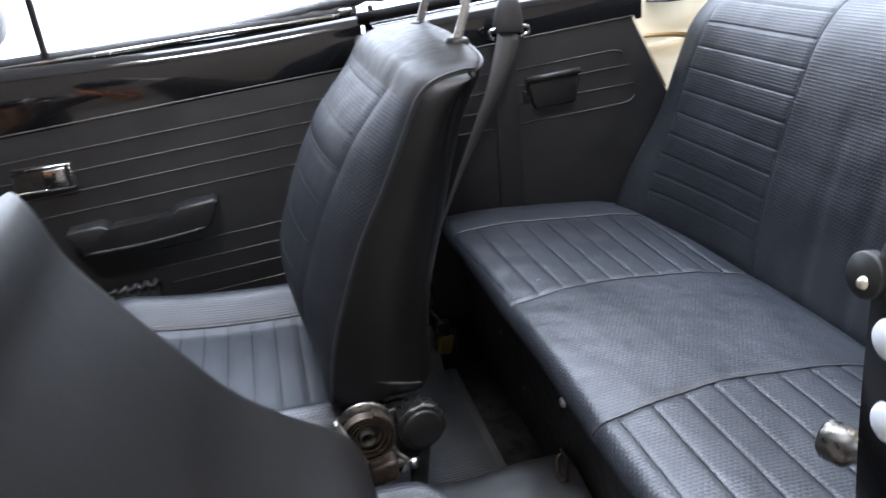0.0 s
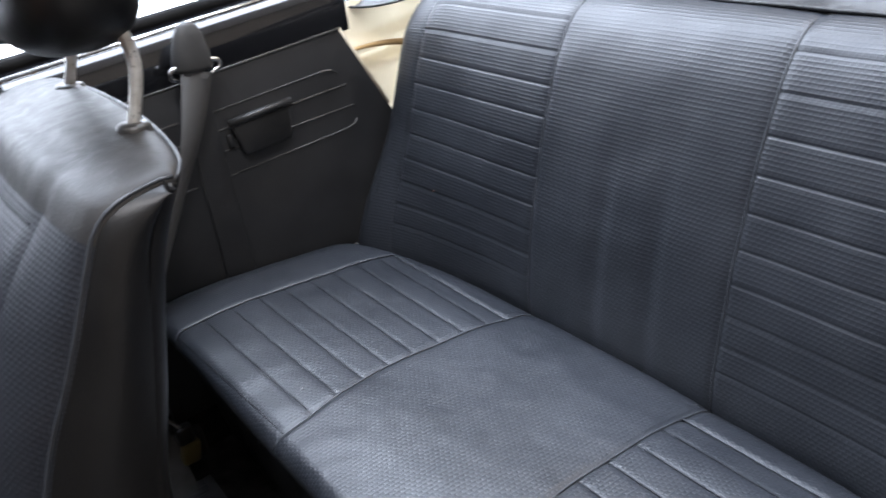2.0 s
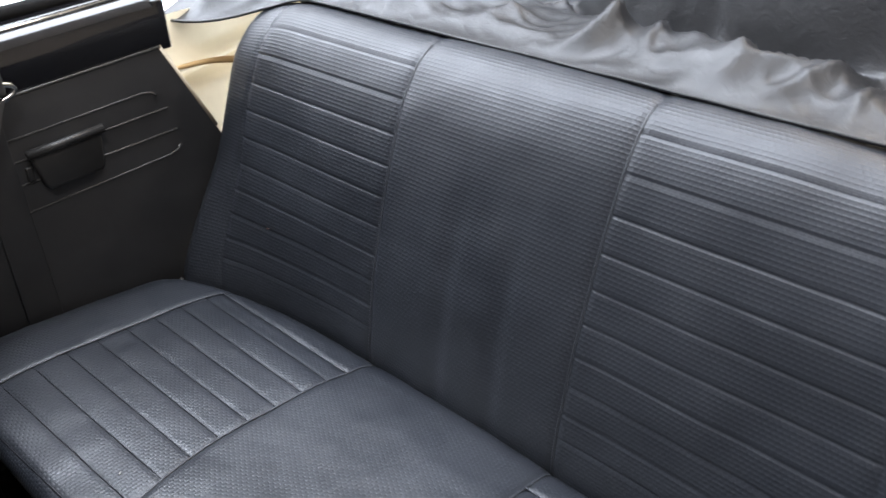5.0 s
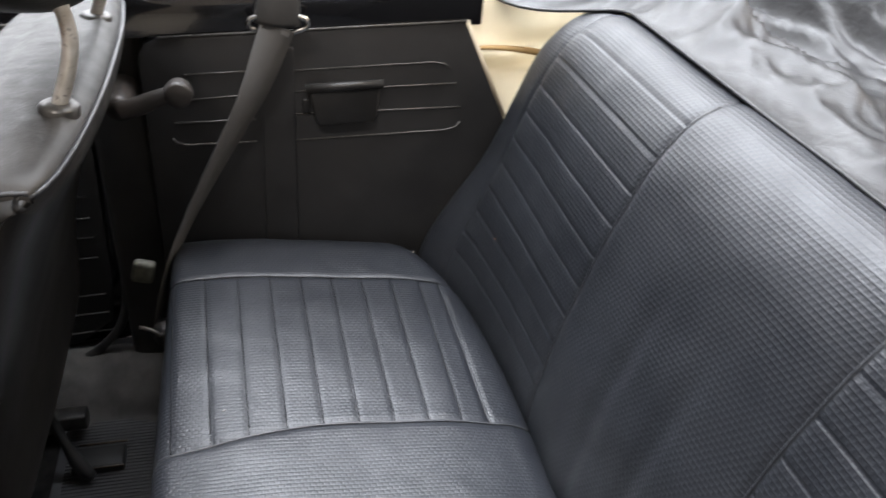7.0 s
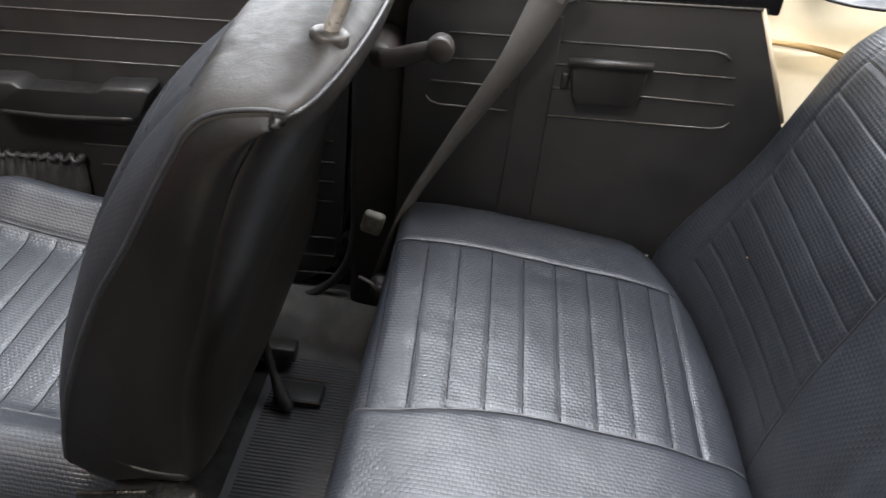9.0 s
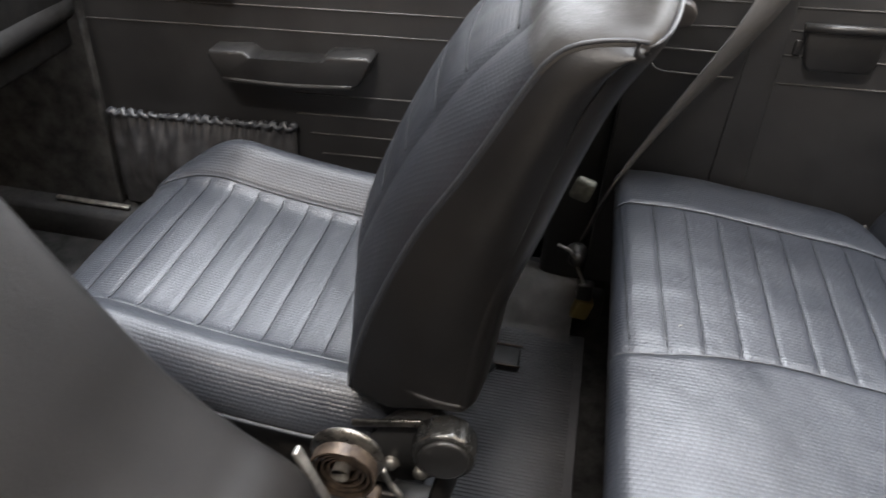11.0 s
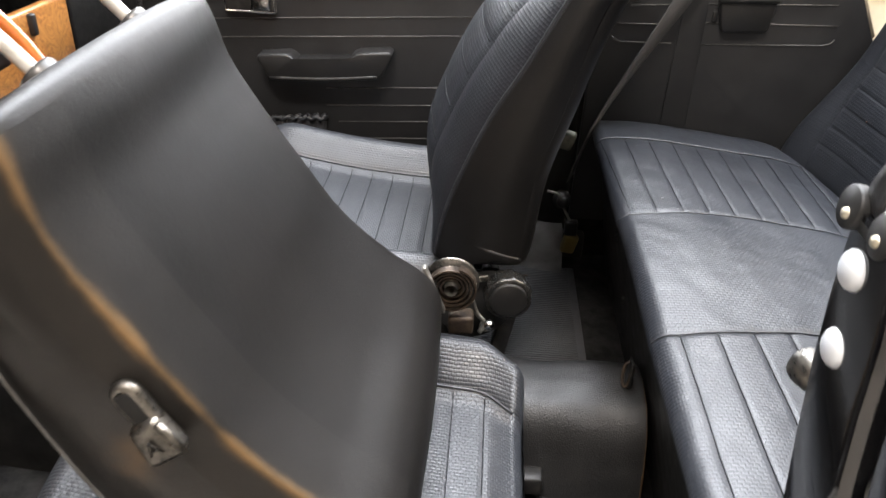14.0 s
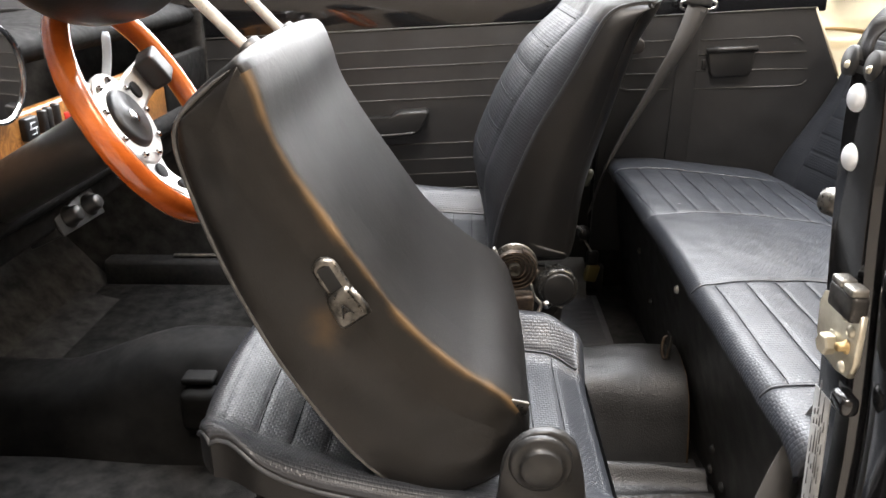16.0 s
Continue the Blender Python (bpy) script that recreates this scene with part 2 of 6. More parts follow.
mixed.inputs[0].default_value = 0.28
tie(M_CREAM, b_, "BSDF", mixed, 1)
tie(M_CREAM, thin, "BSDF", mixed, 2)
tie(M_CREAM, mixed, "Shader", M_CREAM.node_tree.nodes["Material Output"], "Surface")
M_WHITE = mat("white_plug", (0.75, 0.78, 0.82), 0.35)
M_LABEL = wear(mat("paper_label", (0.32, 0.32, 0.31)), 30.0, (0.27, 0.27, 0.265), (0.37, 0.37, 0.36), 0.5, 0.6)
M_INK = mat("label_ink", (0.12, 0.12, 0.12), 0.6)
M_HUB = wear(mat("brushed_aluminium", (0.78, 0.78, 0.76), metal=0.75), 60.0, (0.70, 0.70, 0.68), (0.84, 0.84, 0.82), 0.35, 0.5)
M_WALL = wear(mat("garage_wall_paint", (0.8, 0.79, 0.76)), 2.0, (0.74, 0.73, 0.70), (0.82, 0.81, 0.79), 0.6, 0.8)
M_SHADE = wear(mat("grey_wall_paint", (0.11, 0.11, 0.115)), 2.0, (0.085, 0.085, 0.09), (0.13, 0.13, 0.135), 0.6, 0.8)
M_CREAMWALL = wear(mat("cream_wall_paint", (0.6, 0.52, 0.4)), 2.0, (0.56, 0.48, 0.37), (0.66, 0.58, 0.46), 0.6, 0.8)
M_TAN = wear(mat("tan_wall_paint", (0.45, 0.38, 0.30)), 2.0, (0.24, 0.205, 0.17), (0.29, 0.25, 0.205), 0.6, 0.8)
M_CONC = wear(mat("garage_floor", (0.35, 0.33, 0.30)), 1.5, (0.34, 0.31, 0.275), (0.44, 0.40, 0.355), 0.4, 0.6, 0.2, 60.0)
M_GLOW = mat("daylight_backdrop", (0.9, 0.9, 0.9), 0.9, emit=((0.93, 0.97, 1.0), 2.6))
M_SEAM = mat("stitched_seam", (0.006, 0.0066, 0.008), 0.7, spec=0.15)
M_INKHOLE = mat("hole_black", (0.006, 0.006, 0.006), 0.8)
M_WORNMETAL = wear(mat("worn_dark_chrome", (0.2, 0.19, 0.17), metal=0.9), 55.0, (0.05, 0.048, 0.044), (0.26, 0.245, 0.22), 0.24, 0.45, 0.3, 300.0)
M_FELT = wear(mat("footwell_felt", (0.03, 0.03, 0.03), rough=0.95, spec=0.15), 24.0, (0.022, 0.0215, 0.021), (0.066, 0.064, 0.062), 0.85, 0.98, 0.9, 900.0, 0.003)
M_LOOP = wear(mat("grey_loop_plastic", (0.04, 0.04, 0.04)), 20.0, (0.032, 0.032, 0.032), (0.048, 0.047, 0.046), 0.45, 0.6, 0.2, 800.0)
M_CRANK = wear(mat("brownish_plastic", (0.03, 0.027, 0.025)), 30.0, (0.032, 0.0285, 0.026), (0.052, 0.046, 0.043), 0.40, 0.54)
M_GREY = wear(mat("kick_carpet_edge", (0.1, 0.1, 0.1)), 30.0, (0.010, 0.010, 0.011), (0.022, 0.0215, 0.021), 0.7, 0.9)


def wood_material(name, a, b_, scale, rough, coat, twist=3.0):
    m = mat(name, a, rough, coat=coat)
    b = m.node_tree.nodes["Principled BSDF"]
    co = nd(m, "ShaderNodeTexCoord")
    n1 = nd(m, "ShaderNodeTexNoise", Scale=scale, Detail=6.0, Roughness=0.65, Distortion=twist)
    tie(m, co, "Object", n1, "Vector")
    ramp = nd(m, "ShaderNodeValToRGB")
    ramp.color_ramp.elements[0].position, ramp.color_ramp.elements[1].position = 0.34, 0.64
    ramp.color_ramp.elements[0].color, ramp.color_ramp.elements[1].color = (*a, 1), (*b_, 1)
    tie(m, n1, "Fac", ramp, "Fac")
    tie(m, ramp, "Color", b, "Base Color")
    return m


M_RIM = wood_material("varnished_mahogany", (0.34, 0.060, 0.010), (0.62, 0.15, 0.025), 9.0, 0.14, 0.9, 1.0)
M_BURL = wood_material("burl_walnut", (0.16, 0.055, 0.012), (0.44, 0.20, 0.055), 28.0, 0.3, 0.4, 4.0)

# ---- building helpers ----
base = {}


def place(ob, at=(0, 0, 0)):
    base[ob] = Vector(at)
    ob.location = at
    return ob


def thing(name, at, label, category, group="", kind=""):
    """An empty at the base of a thing, which its parts hang on."""
    ob = place(new(name), at)
    ob.empty_display_size = 0.02
    return tagged(ob, label, category, group, kind)


def part_mesh(name, me, material, parent=None, label="", smooth=True):
    """A mesh whose vertices are in the world's metres, hung under its thing or part."""
    for mm in material if isinstance(material, (list, tuple)) else [material]:
        me.materials.append(mm)
    if smooth:
        me.polygons.foreach_set("use_smooth", [True] * len(me.polygons))
    ob = new(name, me)
    base[ob] = Vector((0, 0, 0))
    if parent is not None:
        shift = base[parent]
        me.transform(Matrix.Translation(-shift))
        ob.parent = parent
        base[ob] = shift.copy()
    if label:
        ob["label"] = label
    return ob


def part(name, bm, material, parent=None, label="", smooth=True):
    bmesh.ops.recalc_face_normals(bm, faces=bm.faces)
    me = bpy.data.meshes.new(name)
    bm.to_mesh(me)
    bm.free()
    return part_mesh(name, me, material, parent, label, smooth)


def sharp(ob, angle=35):
    """Keeps the edges of a smooth-shaded part crisp."""
    me = ob.data
    bm = bmesh.new()
    bm.from_mesh(me)
    for e in bm.edges:
        if len(e.link_faces) == 2 and e.calc_face_angle(0) > radians(angle):
            e.smooth = False
    bm.to_mesh(me)
    bm.free()
    return ob


def sheet(name, P, U, V, material, parent=None, label="", close_u=False, close_v=False, pick=None):
    """A grid of points P[i, j] with a uv map in metres."""
    nu, nv = P.shape[:2]
    faces = []
    for i in range(nu if close_u else nu - 1):
        for j in range(nv if close_v else nv - 1):
            if pick is None or pick(i, j):
                faces.append((i * nv + j, ((i + 1) % nu) * nv + j, ((i + 1) % nu) * nv + (j + 1) % nv, i * nv + (j + 1) % nv))
    me = bpy.data.meshes.new(name)
    me.from_pydata([tuple(p) for p in P.reshape(-1, 3)], [], faces)
    uv = me.uv_layers.new(name="UVMap")
    idx = np.empty(len(me.loops), dtype=int)
    me.loops.foreach_get("vertex_index", idx)
    flat = np.stack([U.reshape(-1)[idx], V.reshape(-1)[idx]], axis=1)
    uv.data.foreach_set("uv", flat.reshape(-1))
    bm = bmesh.new()
    bm.from_mesh(me)
    bmesh.ops.delete(bm, geom=[v for v in bm.verts if not v.link_faces], context="VERTS")
    bm.to_mesh(me)
    bm.free()
    me.update()
    return part_mesh(name, me, material, parent, label)


def smooth_line(points, n, closed=False):
    """Catmull-Rom through the points, resampled to n even steps."""
    p = np.array(points, float)
    k = len(p)
    out = []
    for i in range(k if closed else k - 1):
        g = [p[(i + d) % k] if closed else p[min(max(i + d, 0), k - 1)] for d in (-1, 0, 1, 2)]
        for s in np.linspace(0, 1, 24, endpoint=False):
            out.append(0.5 * (2 * g[1] + (g[2] - g[0]) * s + (2 * g[0] - 5 * g[1] + 4 * g[2] - g[3]) * s * s + (3 * g[1] - g[0] - 3 * g[2] + g[3]) * s ** 3))
    out.append(p[0] if closed else p[-1])
    out = np.array(out)
    d = np.concatenate([[0], np.cumsum(np.linalg.norm(np.diff(out, axis=0), axis=1))])
    s = np.linspace(0, d[-1], n, endpoint=not closed)
    return np.stack([np.interp(s, d, out[:, c]) for c in range(out.shape[1])], axis=1)


def tube_bm(points, r, n=8, closed=False, bm=None, flat=1.0):
    """A round cord along the points; r may be one radius or one for each point."""
    bm = bm or bmesh.new()
    pts = [Vector(p) for p in points]
    k = len(pts)
    rings, side = [], None
    for i, p in enumerate(pts):
        a = pts[(i - 1) % k] if closed or i else pts[i]
        b = pts[(i + 1) % k] if closed or i < k - 1 else pts[i]
        t = (b - a).normalized()
        if side is None:
            side = t.cross(Vector((0, 0, 1)) if abs(t.z) < 0.9 else Vector((0, 1, 0))).normalized()
        side = (side - t * side.dot(t)).normalized()
        up = t.cross(side)
        rad = float(r[i] if isinstance(r, (list, tuple, np.ndarray)) else r)
        rings.append([bm.verts.new(p + rad * (math.cos(q) * side + flat * math.sin(q) * up)) for q in (2 * math.pi * j / n for j in range(n))])
    for i in range(k if closed else k - 1):
        a, b = rings[i], rings[(i + 1) % k]
        for j in range(n):
            bm.faces.new((a[j], a[(j + 1) % n], b[(j + 1) % n], b[j]))
    if not closed:
        bm.faces.new(rings[0])
        bm.faces.new(rings[-1])
    return bm


def box_bm(cx, cy, cz, sx, sy, sz, bevel=0.004, seg=2, m=None, bm=None):
    bm = bm or bmesh.new()
    made = bmesh.ops.create_cube(bm, size=1.0)["verts"]
    bmesh.ops.scale(bm, vec=(sx, sy, sz), verts=made)
    if bevel:
        edges = list({e for v in made for e in v.link_edges})
        made = list({v for f in bmesh.ops.bevel(bm, geom=edges, offset=bevel, segments=seg, affect="EDGES", profile=0.5)["faces"] for v in f.verts} | {v for v in made if v.is_valid})
    bmesh.ops.transform(bm, matrix=(m or Matrix.Translation((cx, cy, cz))), verts=made)
    return bm


def lathe_bm(profile, m, n=32, bm=None):
    """Turns (radius, height) pairs round the z axis of m."""
    bm = bm or bmesh.new()
    rings = []
    for r, h in profile:
        if r < 1e-6:
            rings.append([bm.verts.new(m @ Vector((0, 0, h)))])
        else:
            rings.append([bm.verts.new(m @ Vector((r * math.cos(2 * math.pi * j / n), r * math.sin(2 * math.pi * j / n), h))) for j in range(n)])
    for a, b in zip(rings, rings[1:]):
        for j in range(n):
            q = [a[j % len(a)], a[(j + 1) % len(a)], b[(j + 1) % len(b)], b[j % len(b)]]
            q = list(dict.fromkeys(q))
            if len(q) > 2:
                bm.faces.new(q)
    return bm


def axis(at, direction):
    """A frame at a point whose z axis points along the direction."""
    return Matrix.Translation(at) @ Vector(direction).to_track_quat("Z", "Y").to_matrix().to_4x4()


def plate_bm(outline, y0, y1, bevel=0.0, bm=None):
    """An outline in x and z, drawn out from y0 to y1."""
    bm = bm or bmesh.new()
    a = [bm.verts.new((x, y0, z)) for x, z in outline]
    b = [bm.verts.new((x, y1, z)) for x, z in outline]
    fa, fb = bm.faces.new(a), bm.faces.new(list(reversed(b)))
    k = len(outline)
    for i in range(k):
        bm.faces.new((a[i], b[i], b[(i + 1) % k], a[(i + 1) % k]))
    if bevel:
        bmesh.ops.bevel(bm, geom=list(set(fa.edges) | set(fb.edges)), offset=bevel, segments=2, affect="EDGES", profile=0.5)
    return bm


def step(a, b, x):
    t = np.clip((x - a) / (b - a), 0, 1)
    return t * t * (3 - 2 * t)


def lumps(x, y, s, seed=0.0):
    return noise.fractal(Vector((x * s, y * s, seed)), 1.0, 2.0, 3)


# ---- garage room ----


def slab(name, x0, x1, y0, y1, z0, z1, material, label, category):
    ob = part(name, box_bm((x0 + x1) / 2, (y0 + y1) / 2, (z0 + z1) / 2, x1 - x0, y1 - y0, z1 - z0, 0.0), material, smooth=False)
    return tagged(ob, label, category, kind="structure")


slab("ground", -4.5, 5.5, -4.0, 3.6, -0.1, 0.0, M_CONC, "smooth beige concrete garage floor under the car", "floor")
slab("ceiling", -4.5, 5.5, -4.0, 3.6, 4.2, 4.3, M_WALL, "plain white garage ceiling above the open car", "ceiling")
slab("wall_west", -4.6, -4.5, -4.0, 3.6, 0.0, 4.2, M_SHADE, "plain dark grey painted garage wall", "wall")
slab("wall_east", 5.5, 5.6, -4.0, 3.6, 0.0, 4.2, M_CREAMWALL, "warm cream painted garage wall", "wall")
slab("wall_south", -4.6, 5.6, -4.1, -4.0, 0.0, 4.2, M_TAN, "tan painted garage wall beside the car", "wall")
slab("wall_north", 2.5, 5.6, 3.6, 3.7, 0.0, 4.2, M_SHADE, "plain dark grey painted garage wall", "wall")
slab("wall_north", -4.6, -2.5, 3.6, 3.7, 0.0, 4.2, M_SHADE, "plain dark grey painted garage wall", "wall")
slab("backdrop", -2.5, 2.5, 3.6, 3.7, 0.0, 4.2, M_GLOW, "bright white daylight beyond the garage doorway", "backdrop")

# ---- car body ----
car = thing("convertible_car", (0, 0, 0.2), "black open convertible car body with dark floor and bare door jambs", "car")
FLOOR = 0.24
part("floor_pan", box_bm(-0.65, 0.0, FLOOR - 0.02, 2.3, 1.40, 0.04, 0.0), M_CARPET, car, "dark charcoal carpeted floor", smooth=False)

# tunnel: a carpeted hump along the car, swelling towards the bulkhead
TUN = [(-0.130, 0.0), (-0.118, 0.06), (-0.098, 0.115), (-0.066, 0.146), (-0.015, 0.156), (0.030, 0.149), (0.070, 0.112), (0.095, 0.05), (0.105, 0.0)]


def tunnel():
    ring = smooth_line(TUN, 40)
    xs = np.linspace(-1.75, 0.016, 70)
    P = np.zeros((len(xs), 40, 3))
    for i, x in enumerate(xs):
        grow = 1.0 + 0.22 * step(-0.60, -0.78, x) - 0.48 * step(-0.84, -1.10, x)
        for j, (y, h) in enumerate(ring):
            crease = 0.008 * lumps(x, y + h, 9.0) + 0.007 * math.exp(-((x + 0.16 + 1.2 * (y + h - 0.10)) / 0.012) ** 2) * step(0.14, 0.05, y + h) + 0.010 * math.exp(-((x + 0.20) / 0.025) ** 2) * math.exp(-((y + 0.06) / 0.04) ** 2)
            P[i, j] = (x, y * (1 - 0.3 * (1 - grow)), FLOOR + (h * grow + crease * (h > 0.05)))
    U, V = np.meshgrid(xs, np.linspace(0, 0.6, 40), indexing="ij")
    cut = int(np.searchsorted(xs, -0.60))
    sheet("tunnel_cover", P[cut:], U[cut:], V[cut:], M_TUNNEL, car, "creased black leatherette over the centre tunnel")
    # The front length gets a darker material in place of shade below the dash.
    sheet("tunnel_front", P[:cut + 1], U[:cut + 1], V[:cut + 1], M_MATTE, car, "front part of the tunnel cover, toned dark as shade under the dash")


tunnel()


def tunnel_skirt():
    """Loose leatherette spreading from the tunnel over the floor in soft folds."""
    xs, ks = np.linspace(-0.24, 0.030, 60), np.linspace(0, 1, 60)
    P = np.zeros((60, 60, 3))
    for i, x in enumerate(xs):
        for j, k in enumerate(ks):
            sway = 0.012 * lumps(x, 0.3, 6.0, 2.0)
            ridge = 0.026 * math.exp(-((k - 0.20 - sway * 4 - 0.25 * (x + 0.1)) / 0.075) ** 2) + 0.017 * math.exp(-((k - 0.50 - sway * 6 + 0.4 * (x + 0.1)) / 0.06) ** 2) + 0.010 * math.exp(-((k - 0.74 + 0.5 * x) / 0.05) ** 2)
            P[i, j] = (x, -0.118 - 0.23 * k, FLOOR + 0.012 + ridge + 0.004 * lumps(x, k * 0.2, 7.0, 5.0))
    U, V = np.meshgrid(xs, ks * 0.24, indexing="ij")
    sheet("tunnel_skirt", P, U, V, M_TUNNEL, car, "loose creased leatherette beside the tunnel")


tunnel_skirt()
part("skirt_clip", lathe_bm([(0.0, 0.034), (0.007, 0.034), (0.008, 0.030), (0.008, 0.0)], axis((-0.215, -0.150, FLOOR + 0.035), (1, 0, 0.1)), 14), M_PLASTIC, car, "small black plastic clip")
part("tunnel_edge", tube_bm([(0.017, y, FLOOR + h + 0.001) for y, h in TUN[:6]], 0.0016, 6), mat("brown_raw_edge", (0.085, 0.048, 0.022), 0.6), car, "brown raw edge of the tunnel cover")
M_RUSTY = wear(mat("rusty_wire", (0.1, 0.07, 0.05), metal=0.6), 70.0, (0.03, 0.022, 0.018), (0.11, 0.08, 0.055), 0.35, 0.6)
# board under the rear seat, leaning a little, with its small fittings
part("seat_board", box_bm(0, 0, 0, 0.020, 1.16, 0.352, 0.003, m=pose(0.0319, 0.0, 0.3985, 0, -9.0, 0)), M_BOARD, car, "black fibre board under the rear seat", smooth=False)
for y, z in ((-0.023, 0.523), (-0.20, 0.33), (-0.24, 0.29), (-0.18, 0.28), (0.30, 0.47), (0.22, 0.39)):
    part("screw", lathe_bm([(0.0, 0.006), (0.005, 0.005), (0.0075, 0.002), (0.008, 0.0)], axis(((0.53 - z) * 0.158 - 0.001, y, z), (-1, 0, 0)), 14), M_HUB if y == -0.023 else M_BOARD, car)
part("wire_bracket", tube_bm(smooth_line([(-0.002, -0.020, 0.435), (-0.014, -0.022, 0.43), (-0.016, -0.030, 0.405), (-0.010, -0.036, 0.40), (-0.004, -0.034, 0.43)], 20), 0.0028, 6), M_RUSTY, car, "small bent wire bracket")
part("wire_bracket", box_bm(-0.006, -0.028, 0.42, 0.004, 0.022, 0.045, 0.001), M_DARKMETAL, car)

# sills and side walls
for side, y in ((1, 0.70), (-1, -0.72)):
    part("door_sill", box_bm(-0.65, y - side * 0.03, 0.26, 1.30, 0.09, 0.09, 0.012), M_GREY if side > 0 else M_PLASTIC, car, "grey carpeted door sill" if side > 0 else "black ribbed door sill")


def sill_carpet():
    """Carpet bulging down from the sill to the rear floor."""
    prof = smooth_line([(0.668, 0.318), (0.640, 0.322), (0.605, 0.308), (0.578, 0.280), (0.560, 0.256), (0.535, 0.246)], 24)
    xs = np.linspace(-0.62, -0.055, 50)
    P = np.array([[(x, y + 0.010 * lumps(x, h, 7.0, 1.0) - 0.014 * step(-0.12, -0.06, x), h + 0.006 * lumps(x, y, 11.0, 4.0)) for y, h in prof] for x in xs])
    U, V = np.meshgrid(xs, np.linspace(0, 0.2, 24), indexing="ij")
    sheet("sill_carpet", P, U, V, M_SILL, car, "grey carpet bulging down from the sill, lightened in place of light")


sill_carpet()
part("sill_strip", box_bm(-1.04, 0.655, 0.312, 0.16, 0.012, 0.006, 0.002), M_STEEL, car, "dull metal tread strip")
part("inner_side", box_bm(0.20, 0.665, 0.50, 0.60, 0.05, 0.60, 0.01), M_CARPET, car, "dark felt on the inner side wall")
part("body_side", plate_bm([(-1.45, 0.25), (1.2, 0.25), (1.2, 0.66), (0.44, 0.66), (0.43, 0.98), (-0.10, 0.975), (-0.10, 0.34), (-1.40, 0.34)], 0.72, 0.76), M_PAINT, car, "black painted body side", smooth=False)
for y in (0.70, -0.70):
    part("footwell_side", box_bm(-1.312, y - 0.012 * (1 if y > 0 else -1), 0.58, 0.65, 0.03, 0.70, 0.004), M_FELT, car, "carpeted footwell side", smooth=False)
part("bulkhead", box_bm(-1.62, 0.0, 0.62, 0.06, 1.4, 0.8, 0.0), M_CARPET, car, "carpeted bulkhead", smooth=False)
part("toe_board", box_bm(0, 0, 0, 0.45, 1.32, 0.03, 0.0, m=pose(-1.42, 0.0, 0.36, 0, 50, 0)), M_FELT, car, "sloping carpeted toe board", smooth=False)
part("rear_bulkhead", box_bm(0.72, 0.0, 0.62, 0.04, 1.2, 0.7, 0.0), M_BOARD, car, "black board behind the rear seat", smooth=False)

# driver's door jamb
def jamb():
    zs = np.linspace(0.25, 0.975, 16)
    bm = bmesh.new()
    rows = []
    for z in zs:
        x = -0.050 + 0.024 * step(0.95, 0.60, z) - 0.006 * step(0.60, 0.25, z)
        top = 0.010 * step(0.93, 0.975, z)
        ring = [(x + 0.06, -0.588), (x + 0.006, -0.588), (x, -0.594), (x, -0.640 + top), (x + 0.004, -0.648 + top), (x + 0.016, -0.652 + top), (x + 0.020, -0.660 + top), (x + 0.008, -0.668 + top),
                (x + 0.006, -0.690 + top), (x + 0.014, -0.712 + top), (x + 0.034, -0.722 + top), (x + 0.075, -0.726 + top), (x + 0.075, -0.60)]
        rows.append([bm.verts.new((a, b, z)) for a, b in ring])
    for a, b in zip(rows, rows[1:]):
        for j in range(len(a)):
            bm.faces.new((a[j], a[(j + 1) % len(a)], b[(j + 1) % len(a)], b[j]))
    bm.faces.new(rows[0])
    bm.faces.new(rows[-1])
    return sharp(part("door_jamb", bm, M_PAINT, car, "glossy black painted door jamb"), 40)


jamb()


def quarter_outside():
    """The outer skin behind the door opening."""
    xs, zs = np.linspace(0.012, 1.3, 26), np.linspace(0.2, 0.985, 16)
    P = np.zeros((26, 16, 3))
    for i, x in enumerate(xs):
        for j, z in enumerate(zs):
            P[i, j] = (x + 0.03 * step(0.6, 0.2, z) * (i == 0), -0.728 - 0.05 * math.sin(math.pi * (z - 0.2) / 1.0) - 0.10 * step(0.1, 0.9, x) * step(0.95, 0.4, z), z)
    U, V = np.meshgrid(xs, zs, indexing="ij")
    sheet("quarter_skin", P, U, V, M_BODY, car, "dark glossy rear quarter skin")


quarter_outside()
for z, x in ((0.947, -0.0550), (0.900, -0.0525)):
    part("jamb_plug", lathe_bm([(0.0, 0.004), (0.008, 0.0038), (0.0100, 0.0022), (0.0112, 0.0), (0.0112, -0.004)], axis((x + 0.0035, -0.611 - (0.948 - z) * 0.06, z), (-1, 0, 0)), 28), M_WHITE, car, "round white plastic plug")

# lock striker on the jamb
striker = thing("lock_striker", (-0.05, -0.64, 0.69), "zinc-plated door lock striker plate bolted to the jamb", "striker")
part("striker_plate", plate_bm([(-0.688, 0.80), (-0.628, 0.80), (-0.612, 0.792), (-0.606, 0.775), (-0.611, 0.735), (-0.622, 0.716), (-0.66, 0.712), (-0.684, 0.718), (-0.69, 0.74)], 0, 0.006, 0.0015), M_ZINC, striker)
sp = striker.children[0]
sp.data.transform(Matrix.Translation(base[striker]))
sp.data.transform(Matrix(((0, 1, 0, -0.050), (0.86, 0, 0, -0.088), (0, 0, 0.68, 0.245), (0, 0, 0, 1))))
sp.data.transform(Matrix.Translation(-base[striker]))
bmx = box_bm(-0.051, -0.657, 0.793, 0.014, 0.042, 0.022, 0.003)
part("striker_block", bmx, M_DARKMETAL, striker, "dark striker block with worn steel edge")
part("striker_wedge", box_bm(-0.052, -0.648, 0.807, 0.014, 0.017, 0.007, 0.002), M_STEEL, striker)
